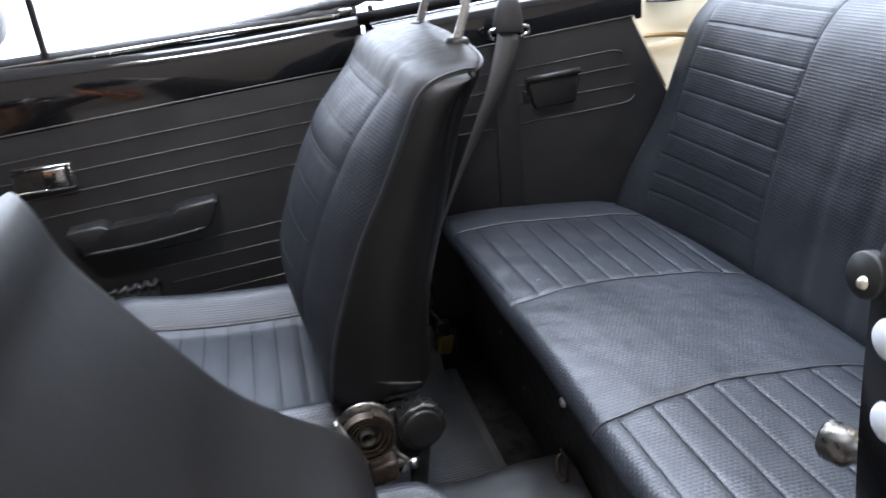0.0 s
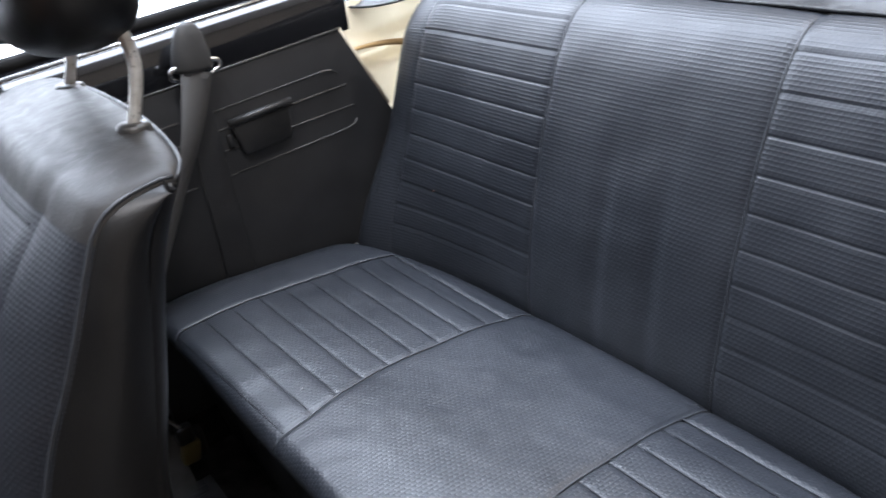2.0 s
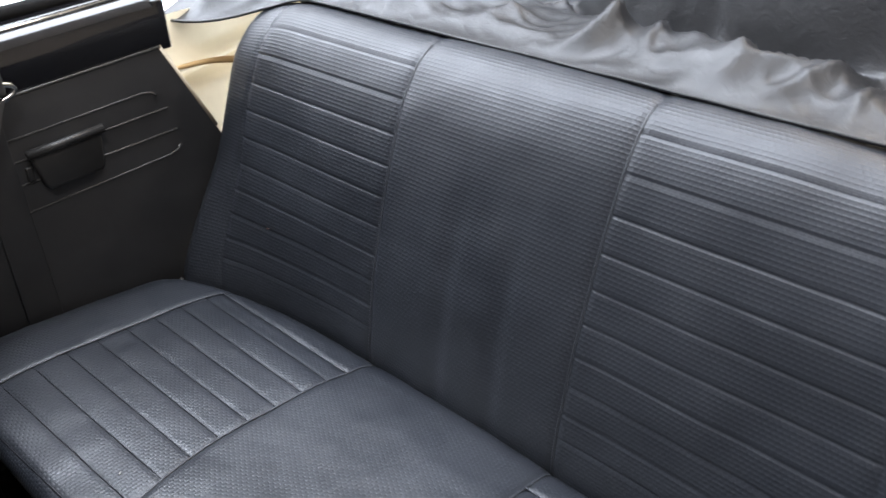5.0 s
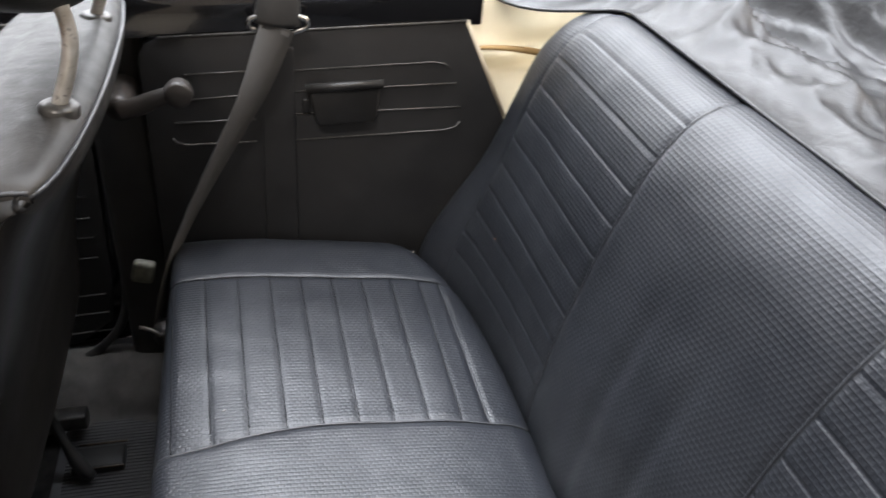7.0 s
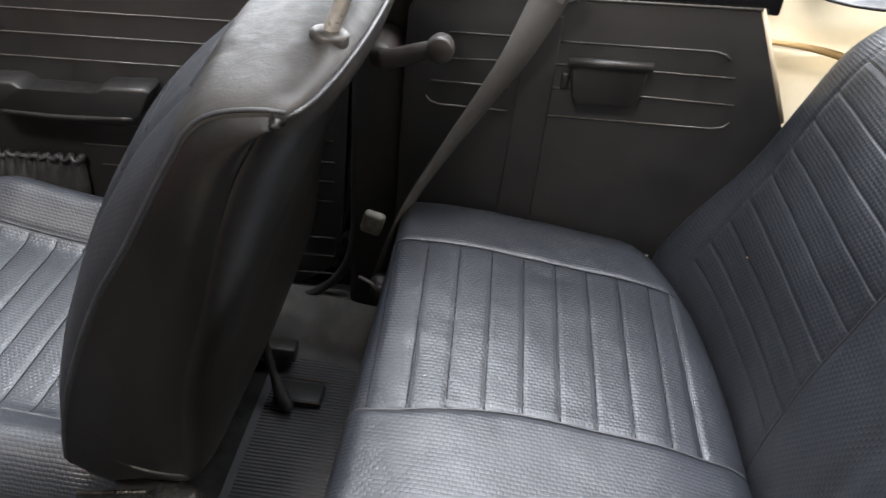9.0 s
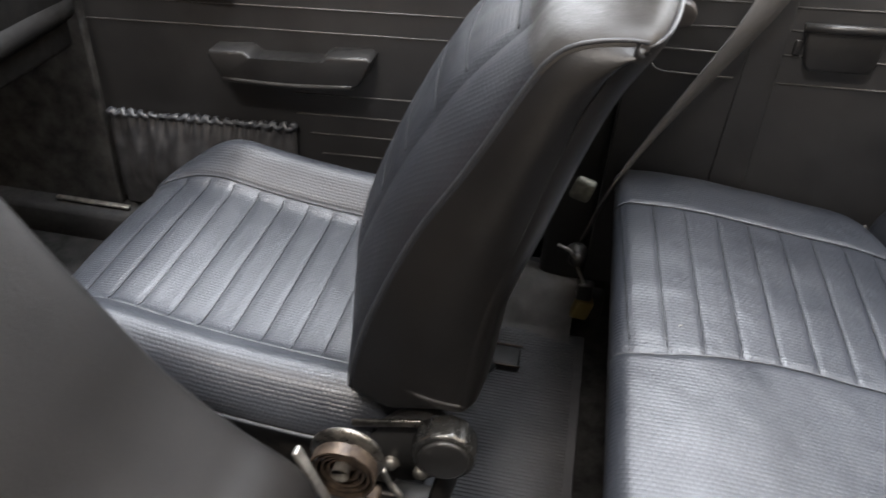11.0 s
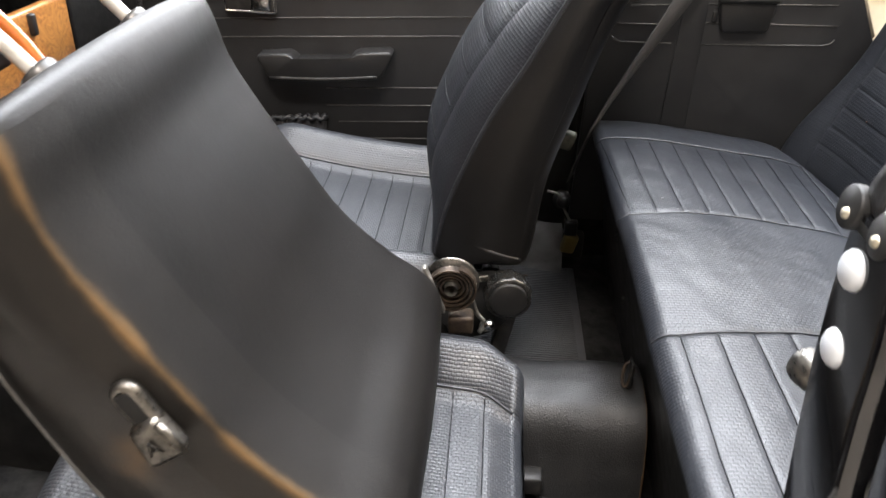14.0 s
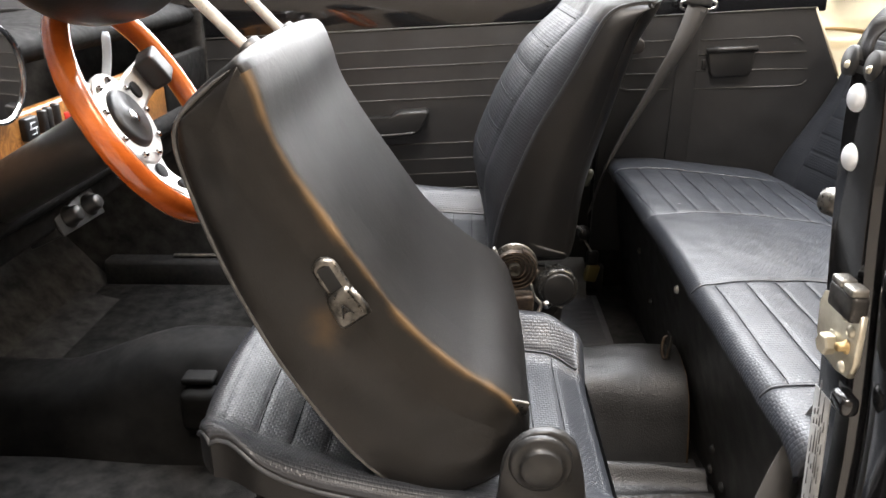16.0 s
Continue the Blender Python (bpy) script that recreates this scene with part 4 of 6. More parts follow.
def bench_top(x, y):
    z = 0.6095 - 0.125 * ease(x - 0.06) - 0.10 * ease(0.03 - x) - 0.012 * step(0.30, 0.42, x)
    inside_e, inside_w = ya(x) < y < YE, YW < y < yb(x)
    if (inside_e or inside_w) and -0.022 < x < 0.366:
        near = min(abs(x - pleat_x(q, y)) for q in range(0, 9))
        z += -0.0012 * math.exp(-(near / 0.0036) ** 2) + 0.0003 * min(near / 0.02, 1.0)
    if 0.360 < x < 0.380 and (inside_e or inside_w):
        z -= 0.003 * math.exp(-((x - 0.370) / 0.005) ** 2)
    for yy in (ya(x), yb(x), YE, YW):
        z -= 0.0025 * math.exp(-((y - yy) / 0.005) ** 2)
    z += 0.006 * (1 - ((y - 0.0) / 0.17) ** 2) * (yb(x) < y < ya(x))
    z -= 0.0015 * lumps(x, y, 12.0)
    meet = 0.442 - 0.068 * (abs(y) / 0.55) ** 5
    roll = min(1.0, max(0.0, (x - meet + 0.052) / 0.052))
    return z - 0.052 * (1 - math.sqrt(max(0.0, 1 - roll * roll))) - 0.4 * max(0.0, x - meet)


def bench_cushion():
    x0, x1, y0, y1, r = -0.029, 0.462, -0.580, 0.584, 0.022
    xs = np.concatenate([x0 + r * (1 - np.cos(np.linspace(0, np.pi / 2, 8))), np.arange(x0 + r + 0.003, x1 - 0.002, 0.0026), [x1]])
    ys = np.concatenate([y0 + 0.03 * (1 - np.cos(np.linspace(0, np.pi / 2, 6))), np.arange(y0 + 0.036, y1 - 0.034, 0.0045), y1 - 0.03 * (1 - np.cos(np.linspace(np.pi / 2, 0, 6)))])
    extra = np.array([yy + d for yy in (YE, YW) for d in (-0.008, -0.004, 0.0, 0.004, 0.008)])
    ys = np.unique(np.round(np.concatenate([ys, extra]), 4))
    nx, ny = len(xs), len(ys)
    P = np.zeros((nx + 2, ny + 2, 3))
    for i in range(nx + 2):
        for j in range(ny + 2):
            x, y = xs[min(max(i - 1, 0), nx - 1)], ys[min(max(j - 1, 0), ny - 1)]
            if i in (0, nx + 1) or j in (0, ny + 1):
                P[i, j] = (x + (0.010 if i == 0 else 0), y, min(0.566, bench_top(x, y) - 0.03))
            else:
                ea, eb = max(0, 1 - (x - x0) / r), max(0, 1 - (y - y0) / 0.05, 1 - (y1 - y) / 0.05)
                z = bench_top(x, y) - r * (1 - math.sqrt(max(0, 1 - ea * ea))) - 0.024 * (1 - math.sqrt(max(0, 1 - eb * eb)))
                P[i, j] = (x, y, z)
    U = np.repeat(P[:, :, 1:2], 1, axis=2)[:, :, 0]
    V = np.cumsum(np.linalg.norm(np.diff(P[:, ny // 2], axis=0, prepend=P[:1, ny // 2]), axis=1))[:, None] + 0 * U
    return sheet("cushion", P, V, U, M_WEAVE, rear, "basket-weave vinyl seat cushion")


cushion = bench_cushion()


def front_roll(x):
    return 0.022 * (1 - math.sqrt(max(0, 1 - max(0, 1 - (x + 0.029) / 0.022) ** 2)))


for run, last in ((ya, 0.425), (yb, 0.425), (lambda x: YE, 0.374), (lambda x: YW, 0.374)):
    part("piping", tube_bm([(x, run(x), bench_top(x, run(x)) + 0.0018 - front_roll(x)) for x in np.linspace(-0.027, last, 70)], 0.0013, 6), M_PIPE, cushion, "grey-black welt")
for q in range(0, 9):
    for half in (1, -1):
        pts = []
        for k in np.linspace(0, 1, 18):
            x = pleat_x(q, half * 0.30)
            a, b = (ya(x) + 0.004, YE - 0.004) if half > 0 else (yb(x) - 0.004, YW + 0.004)
            y = a + (b - a) * k
            x = pleat_x(q, y)
            pts.append((x, y, bench_top(x, y) + 0.0005 - front_roll(x)))
        if pts[0][0] > -0.024 and pts[0][0] < 0.352:
            part("seam", tube_bm(pts, 0.0008, 5), M_SEAM, cushion)
for a, b in ((ya(0.37), YE), (YW, yb(0.37))):
    part("piping", tube_bm([(0.370, y, bench_top(0.370, y) + 0.002) for y in np.linspace(a, b, 24)], 0.0011, 6), M_PIPE, cushion)

BACK = [(0.446, 0.48), (0.431, 0.512), (0.424, 0.550), (0.427, 0.600), (0.4375, 0.661), (0.447, 0.712), (0.4585, 0.754), (0.471, 0.797), (0.485, 0.840), (0.500, 0.881), (0.518, 0.924), (0.541, 0.958), (0.566, 0.978), (0.595, 0.985), (0.63, 0.978), (0.66, 0.95)]
BACK_LINES = (0.960, 0.922, 0.879, 0.839, 0.797, 0.755, 0.715, 0.675, 0.637, 0.601)


def bench_back():
    line = smooth_line(BACK, 430)
    arc = np.concatenate([[0], np.cumsum(np.linalg.norm(np.diff(line, axis=0), axis=1))])
    tang = np.gradient(line, axis=0)
    tang /= np.linalg.norm(tang, axis=1)[:, None]
    ys = np.unique(np.round(np.concatenate([np.arange(-0.58, 0.5801, 0.010), [yy + d for yy in (0.176, -0.150, 0.497, -0.478) for d in (-0.009, -0.006, -0.003, 0, 0.003, 0.006, 0.009)]]), 4))
    marks = [arc[np.argmin(np.abs(line[:340, 1] - z))] for z in BACK_LINES]
    P = np.zeros((len(ys), len(line) + 1, 3))
    for i, y in enumerate(ys):
        end = max(0, (y - 0.545) / 0.04, (-y - 0.51) / 0.07)
        for j in range(len(line)):
            x, z = line[j]
            s = arc[j]
            d = 0.0
            if 0.176 < y < 0.497 or -0.478 < y < -0.150:
                near = min(abs(s - q) for q in marks)
                d += -0.0011 * math.exp(-(near / 0.0026) ** 2) + 0.0002 * min(near / 0.02, 1)
            for yy in (0.176, -0.150, 0.497, -0.478):
                d -= 0.0018 * math.exp(-((y - yy) / 0.006) ** 2)
            d += 0.0035 * (1 - ((y - 0.013) / 0.163) ** 2) * (-0.150 < y < 0.176)
            d -= 0.004 * (-0.150 < y < 0.176) * (math.exp(-((y - 0.045) / 0.014) ** 2) + math.exp(-((y + 0.045) / 0.014) ** 2)) * step(0.9, 0.75, z)
            d += 0.003 * lumps(y, s, 6.0)
            d -= 0.05 * (1 - math.sqrt(max(0, 1 - min(end, 1) ** 2)))
            squeeze = (0.022 if y > 0 else 0.055) * step(0.62, 1.0, z) * np.sign(y) * step(0.40, 0.58, abs(y))
            nx_, nz_ = -tang[j][1], tang[j][0]
            P[i, j] = (x + nx_ * d - 0.063 * (abs(y) / 0.55) ** 5 * step(0.78, 0.52, z), y - squeeze, z + nz_ * d - (0.016 if y > 0 else 0.03) * step(0.40, 0.56, abs(y)) ** 2 * step(0.88, 0.99, z))
        P[i, -1] = (0.66, ys[i], 0.48)
    U = np.repeat(ys[:, None], len(line) + 1, axis=1)
    V = np.repeat(np.append(arc, arc[-1] + 0.4)[None], len(ys), axis=0)
    ob = sheet("backrest", P, U, V, M_WEAVE_R, rear, "basket-weave vinyl backrest with pleated panels")
    for yy in (0.176, -0.150):
        i = int(np.argmin(np.abs(ys - yy)))
        part("welt", tube_bm([tuple(P[i, j]) for j in range(40, 366, 6)], 0.0015, 7), M_WELT, ob, "smooth dark grey welt")
    return ob


bench_back()
part("seat_button", lathe_bm([(0.0, 0.004), (0.003, 0.003), (0.0045, 0.0)], axis((0.345, 0.545, bench_top(0.345, 0.545) - 0.001), (-0.3, 0, 1)), 12), M_DARKMETAL, rear, "small metal button")
part("lint_speck", box_bm(0.4315, 0.400, 0.681, 0.0012, 0.0030, 0.0018, 0.0004), mat("orange_fleck", (0.35, 0.16, 0.09), 0.7), rear, "tiny rust-coloured fleck")
part("lint_speck", box_bm(0, 0, 0, 0.0042, 0.0016, 0.0012, 0.0004, m=pose(0.049, 0.194, bench_top(0.049, 0.194) + 0.0012, 0, 0, 35)), M_LABEL, rear, "pale fleck of lint")

# ---- folded roof behind the seat ----
top = thing("folded_roof_cover", (0.8, 0.0, 0.95), "wrinkled dark grey cover over the folded convertible roof", "roof cover")


def roof_cover():
    """Cloth drawn over a bulky bundle: broad swells, then creases where it is pulled."""
    nu, nv = 264, 150
    ys, ss = np.linspace(-0.64, 0.69, nu), np.linspace(0, 1, nv)
    P = np.zeros((nu, nv, 3))
    for i, y in enumerate(ys):
        for j, s in enumerate(ss):
            wob = noise.noise(Vector((y * 2.4, s * 2.4, 4.0)))
            foot = 0.21 + 0.12 * wob
            x = 0.600 + 0.60 * s - 0.018 * step(foot, foot + 0.10, s) * step(foot + 0.45, foot + 0.10, s)
            z = 0.987 + 0.028 * step(0.0, 0.15, s) - 0.040 * math.exp(-((s - foot) / 0.055) ** 2) + 0.165 * step(foot - 0.01, foot + 0.24, s) + 0.06 * step(0.45, 0.9, s) - 0.05 * step(0.85, 1.0, s)
            z += 0.026 * noise.noise(Vector((y * 3.4 + s * 1.5, s * 4.0, 1.7))) * step(0.05, 0.3, s)
            f1 = 1 - abs(noise.noise(Vector((y * 4.6 - s * 3.0 + wob, s * 3.2 + y * 2.0 + wob, 9.3))))
            f2 = 1 - abs(noise.noise(Vector((y * 10.0 + s * 5.0 + wob * 2, s * 5.0 - y * 4.0, 2.2))))
            f3 = 1 - abs(noise.noise(Vector((y * 17.0 - s * 11.0, s * 15.0 + y * 9.0 + wob * 3, 6.1))))
            fold = 0.036 * f1 ** 3.4 + 0.016 * f2 ** 4 + 0.0045 * f3 ** 4
            k = step(0.0, 0.12, s)
            drop = step(-0.41, -0.66, y) * 0.16 + step(0.44, 0.60, y) * 0.036
            P[i, j] = (x - (0.17 * step(-0.42, -0.62, y) + 0.13 * step(0.47, 0.64, y)) * (1 - s) + 0.25 * fold * k, y, z + (fold - 0.012) * k + 0.0012 * f2 ** 3 - drop * (1 - 0.3 * s))
    U, V = np.meshgrid(ys, ss, indexing="ij")
    ob = sheet("cover_cloth", P, U, V, M_TOP, top)
    part("cover_hem", tube_bm([tuple(P[i, 0] + np.array((0, 0, 0.002))) for i in range(0, nu, 4)], 0.0024, 7), M_TOP, ob, "piped grey hem of the cover")
    corner = int(np.argmin(np.abs(ys + 0.412)))
    part("cover_seam", tube_bm([tuple(P[corner, j] + np.array((0, 0, 0.002))) for j in range(0, 70, 3)], 0.0028, 7), M_TOP, ob, "piped seam up the cover")


roof_cover()
lin = thing("folded_headliner", (0.6, 0.60, 0.75), "cream headliner cloth of the folded roof beside the seat", "headliner")


def headliner():
    xs, zs = np.linspace(0.41, 0.85, 60), np.linspace(0.60, 0.965, 60)
    P = np.zeros((60, 60, 3))
    for i, x in enumerate(xs):
        for j, z in enumerate(zs):
            fold = 0.034 * math.exp(-((z - 0.888 - 0.03 * math.sin(x * 9)) / 0.012) ** 2)
            P[i, j] = (x, 0.632 + 0.02 * math.sin(x * 13 + z * 7) + fold - 0.02 * math.exp(-((z - 0.915 - 0.03 * math.sin(x * 9)) / 0.014) ** 2) - 0.05 * step(0.94, 1.0, z) * step(0.45, 0.6, x), z)
    U, V = np.meshgrid(xs, zs, indexing="ij")
    ob = sheet("headliner_cloth", P, U, V, M_CREAM, lin)
    part("hood_frame_lever", tube_bm(smooth_line([(0.535, 0.565, 0.83), (0.545, 0.560, 0.852), (0.560, 0.560, 0.856), (0.57, 0.565, 0.84)], 12), 0.008, 8), M_DARKMETAL, lin, "black hood frame lever")
    # Amber strip laid in as the shade along the cloth's fold.
    part("headliner_fold", tube_bm(smooth_line([(0.427, 0.604, 0.89), (0.475, 0.604, 0.889), (0.522, 0.604, 0.884), (0.556, 0.604, 0.876)], 20), [0.004 + 0.005 * q / 20 for q in range(20)], 8, flat=0.7), mat("amber_fold_shade", (0.46, 0.30, 0.13), 0.8), ob, "amber-brown strip standing in for the shaded fold of the cloth")


headliner()

# ---- floor mat ----
matt = thing("floor_mat", (-0.1, 0.32, FLOOR), "dark ribbed rubber floor mat in the rear footwell", "floor mat")
part("mat_sheet", box_bm(-0.135, 0.36, FLOOR + 0.005, 0.215, 0.40, 0.008, 0.002), M_RUBBER, matt)
for i in range(56):
    part("rib", box_bm(-0.135, 0.172 + i * 0.0069, FLOOR + 0.0098, 0.185, 0.0038, 0.0022, 0.0007, 1), M_RUBBER, matt)

# ---- front seats ----
# side outline of a backrest: hinge at the origin, standing upright in x and z
BACK_SIDE = [(-0.085, 0.050), (-0.076, 0.110), (-0.058, 0.170), (-0.016, 0.270), (0.027, 0.345), (0.073, 0.430), (0.090, 0.456), (0.110, 0.471), (0.140, 0.479), (0.170, 0.480),
             (0.181, 0.468), (0.146, 0.400), (0.112, 0.280), (0.082, 0.172), (0.068, 0.060), (0.055, 0.034), (0.000, 0.030), (-0.050, 0.030), (-0.072, 0.034)]


DRIVER_SIDE = [(-0.092, 0.080), (-0.092, 0.115), (-0.085, 0.160), (-0.066, 0.217), (-0.039, 0.284), (-0.005, 0.348), (0.028, 0.403), (0.061, 0.451), (0.088, 0.482), (0.110, 0.494), (0.140, 0.492), (0.178, 0.482),
               (0.198, 0.474), (0.186, 0.448), (0.160, 0.414), (0.142, 0.378), (0.120, 0.320), (0.100, 0.262), (0.084, 0.214), (0.076, 0.172), (0.073, 0.120), (0.075, 0.065), (0.062, 0.030), (0.030, 0.010), (-0.020, 0.014), (-0.060, 0.036), (-0.082, 0.056)]


def backrest(seat, centre, width, m, side, pad, bulge, dome, worn, inset0, soft=0.0):
    """A padded backrest: pleated front, smooth sides and back, piping along both edges."""
    n, k = 170, 46
    ring = smooth_line(side, n, True)
    tang = np.roll(ring, -1, axis=0) - np.roll(ring, 1, axis=0)
    tang /= np.linalg.norm(tang, axis=1)[:, None]
    norm = np.stack([tang[:, 1], -tang[:, 0]], axis=1)
    mid = ring.mean(axis=0)
    if np.mean(np.sum(norm * (ring - mid), axis=1)) < 0:
        norm = -norm
    arc = np.concatenate([[0], np.cumsum(np.linalg.norm(np.diff(ring, axis=0), axis=1))])
    rear = np.array([float(step(0.15, 0.75, v[0])) for v in norm]) * soft
    front = np.array([a[0] < 0.10 and b[0] < -0.45 and 0.06 < a[1] < 0.445 for a, b in zip(ring, norm)])
    ts = np.concatenate([-np.cos(np.linspace(0, np.pi / 2, 8)) * 0.06 - 0.94, np.linspace(-0.94, 0.94, k)[1:-1], 0.94 + np.sin(np.linspace(0, np.pi / 2, 8)) * 0.06])
    ts[0], ts[-1] = -1, 1
    half = width / 2
    P = np.zeros((len(ts), n, 3))
    for i, t in enumerate(ts):
        edge = max(0, (abs(t) - 0.90) / 0.10)
        wide = max(0, (abs(t) - 0.72) / 0.28)
        inset = inset0 * (1 - math.sqrt(max(0, 1 - edge * edge)))
        round_off = 1 - math.sqrt(max(0, 1 - wide * wide))
        for j in range(n):
            x, z = ring[j]
            d = -inset - rear[j] * round_off
            nxx, nzz = norm[j]
            top_r = step(0.36, 0.47, z)
            wf, wr, wt = step(0.30, 0.60, -nxx), step(0.30, 0.65, nxx), step(0.45, 0.85, nzz) * (z > 0.4)
            if wf > 0:
                d += wf * (pad * (1 - abs(t) ** 2.4) * step(0.05, 0.18, z) * step(0.50, 0.34, z) + 0.004 * (1 - t * t) - 0.003 * math.exp(-((abs(t) - 0.66) / 0.03) ** 2))
                if abs(t) < 0.64 and front[j]:
                    d += groove(z - 0.03, 0.050, 0.0014, 0.004)
            if wr > 0:
                d += wr * (0.006 + bulge * step(0.28, 0.46, z)) * (1 - abs(t) ** 2.2)
            if wt > 0:
                d += wt * dome * (1 - abs(t) ** 2.5)
            d += 0.0010 * lumps(t * half + x, z, 4.0)
            P[i, j] = m @ Vector((x + nxx * d, centre + t * half * (1 - 0.03 * top_r), z + nzz * d))
    U = np.repeat((ts * half)[:, None], n, axis=1)
    V = np.repeat(arc[None], len(ts), axis=0)
    ridge = [j for j in range(n) if norm[j][0] > 0.40 and 0.045 < ring[j][1] < 0.462] if worn else []
    bare = set(ridge[:-1])
    crown = set() if worn else {j for j in range(n) if ring[j][1] > (0.400 if ring[j][0] < 0.12 else 0.452) and not (front[j] and front[(j + 1) % n])}
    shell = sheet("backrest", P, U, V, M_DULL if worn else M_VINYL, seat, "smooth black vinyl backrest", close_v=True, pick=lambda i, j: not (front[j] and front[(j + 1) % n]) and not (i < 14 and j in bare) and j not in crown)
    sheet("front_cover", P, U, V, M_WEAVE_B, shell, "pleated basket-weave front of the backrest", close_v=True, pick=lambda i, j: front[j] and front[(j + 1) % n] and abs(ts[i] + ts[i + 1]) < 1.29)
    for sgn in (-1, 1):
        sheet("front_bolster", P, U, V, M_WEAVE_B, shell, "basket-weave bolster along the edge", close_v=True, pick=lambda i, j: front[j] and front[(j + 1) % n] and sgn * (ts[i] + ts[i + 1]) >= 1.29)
    if crown:
        sheet("top_panel", P, U, V, M_CROWN, shell, "worn grey-black vinyl along the top", close_v=True, pick=lambda i, j: j in crown)
        back_j = max(crown, key=lambda j: ring[j][0])
        part("piping", tube_bm([tuple(P[i, back_j] + np.array((0.0012, 0, 0.0))) for i in range(2, len(ts) - 2, 2)], 0.0021, 7), M_WELT, shell, "raised piping along the top")
    inner = [i for i, t in enumerate(ts) if abs(t) < 0.645]
    face = [j for j in range(n) if front[j]]
    for q in range(1, 9):
        j = min(face, key=lambda g: abs(ring[g][1] - 0.03 - 0.05 * q))
        part("seam", tube_bm([tuple(P[i, j] + np.array(m.to_3x3() @ Vector((norm[j][0], 0, norm[j][1]))) * 0.0002) for i in inner], 0.0009, 5), M_SEAM, shell)
    def side_puff(qx, qz, f, sgn):
        """How far a side face swells out: padding, then soft folds on the worn side."""
        puff = 0.010 * (1 - f * f)
        if sgn > 0:
            return puff
        deep = (1 - f) ** 0.5
        if not worn:
            return puff + 0.0012 * lumps(qx, qz, 9.0, 3.1) * deep
        hinge = math.hypot(qx - 0.06, qz - 0.05)
        fan = math.sin(9.0 * math.atan2(qz - 0.03, qx - 0.09) + 1.0) * math.exp(-((hinge - 0.05) / 0.045) ** 2)
        tuck = math.sin((qx - 0.35 * qz) * 120.0) * math.exp(-((qz - 0.40) / 0.06) ** 2) * math.exp(-((qx - 0.11) / 0.05) ** 2)
        return puff + (0.011 * lumps(qx, qz, 5.5, 3.1) + 0.0035 * fan + 0.004 * tuck) * deep

    # padded side faces with soft folds
    for s in (0, len(ts) - 1):
        sgn = -1 if s == 0 else 1
        edge_line = ring - norm * (inset0 + rear)[:, None]

        def side_point(k, v):
            """A point of the side face: k counts down the rear edge, v runs from the front edge to the rear."""
            qx, qz = front_line[k] * (1 - v) + edge_line[rear_js[k]] * v
            f = 1 - 2 * min(v, 1 - v)
            return m @ Vector((float(qx), centre + sgn * (half * (1 - 0.03 * step(0.36, 0.47, qz)) + side_puff(qx, qz, f, sgn)), float(qz)))

        j_top, j_bot = int(np.argmax(edge_line[:, 1])), int(np.argmin(edge_line[:, 1]))
        rear_js = [(j_top + q) % n for q in range((j_bot - j_top) % n + 1)]
        front_js = [(j_top - q) % n for q in range((j_top - j_bot) % n + 1)]
        run_f = np.concatenate([[0], np.cumsum(np.linalg.norm(np.diff(edge_line[front_js], axis=0), axis=1))])
        run_r = np.concatenate([[0], np.cumsum(np.linalg.norm(np.diff(edge_line[rear_js], axis=0), axis=1))])
        want = run_r / run_r[-1] * run_f[-1]
        front_line = np.stack([np.interp(want, run_f, edge_line[front_js][:, c]) for c in (0, 1)], axis=1)
        vs = [0.0, 0.02, 0.05, 0.10, 0.17, 0.26, 0.38, 0.50, 0.60, 0.70, 0.78, 0.87, 0.93, 0.97, 1.0]
        S = np.array([[tuple(side_point(k, v)) for v in vs] for k in range(len(rear_js))])
        uu, vv = np.meshgrid(run_r, np.array(vs) * 0.15, indexing="ij")
        sheet("side_cover", S, uu, vv, M_SCUFF if worn and sgn < 0 else M_VINYL, shell, "smooth vinyl side of the backrest", pick=lambda i, j: not (sgn < 0 and j >= 10 and rear_js[i] in bare))
        cord = [tuple(m @ Vector((float(ring[j][0] - norm[j][0] * (inset0 * 0.6 + rear[j])), centre + sgn * half * (0.992 - 0.03 * step(0.36, 0.47, ring[j][1])), float(ring[j][1] - norm[j][1] * (inset0 * 0.6 + rear[j]))))) for j in range(0, n, 2) if not (norm[j][1] < -0.6 or (norm[j][0] > 0.55 if worn else norm[j][0] > 0.2 and ring[j][1] < ring[back_j][1] + 0.002))]
        part("piping", tube_bm(cord, [(0.0026 if worn else 0.0021) * (1 if not worn else min(1, (q + 1) / 4, (len(cord) - q) / 4)) for q in range(len(cord))], 7), M_EMBOSS if worn else M_WELT, shell, "raised piping round the edge")
        if worn and sgn < 0:
            k0 = len(ridge)
            across = [(i, None) for i in range(14, -1, -1)] + [(0, 0.97), (0, 0.93), (0, 0.87), (0, 0.78)]
            W = np.zeros((len(across), k0, 3))
            for a, (i, f) in enumerate(across):
                for b, j in enumerate(ridge):
                    if f is None:
                        W[a, b] = P[i, j]
                    else:
                        W[a, b] = side_point(rear_js.index(j), f)
            mid_w = W[:, k0 // 2]
            run = np.concatenate([[0], np.cumsum(np.linalg.norm(np.diff(mid_w, axis=0), axis=1))])
            run -= run[11]
            out = np.array(m.to_3x3() @ Vector((0.7, sgn * 0.7, 0)))
            fade = np.array([min(1, q / 6, (k0 - 1 - q) / 6) for q in range(k0)])
            lift = 0.0034 * np.exp(-(run / 0.011) ** 2)[:, None] * fade[None]
            lift[0], lift[-1] = 0, 0
            W += lift[:, :, None] * out
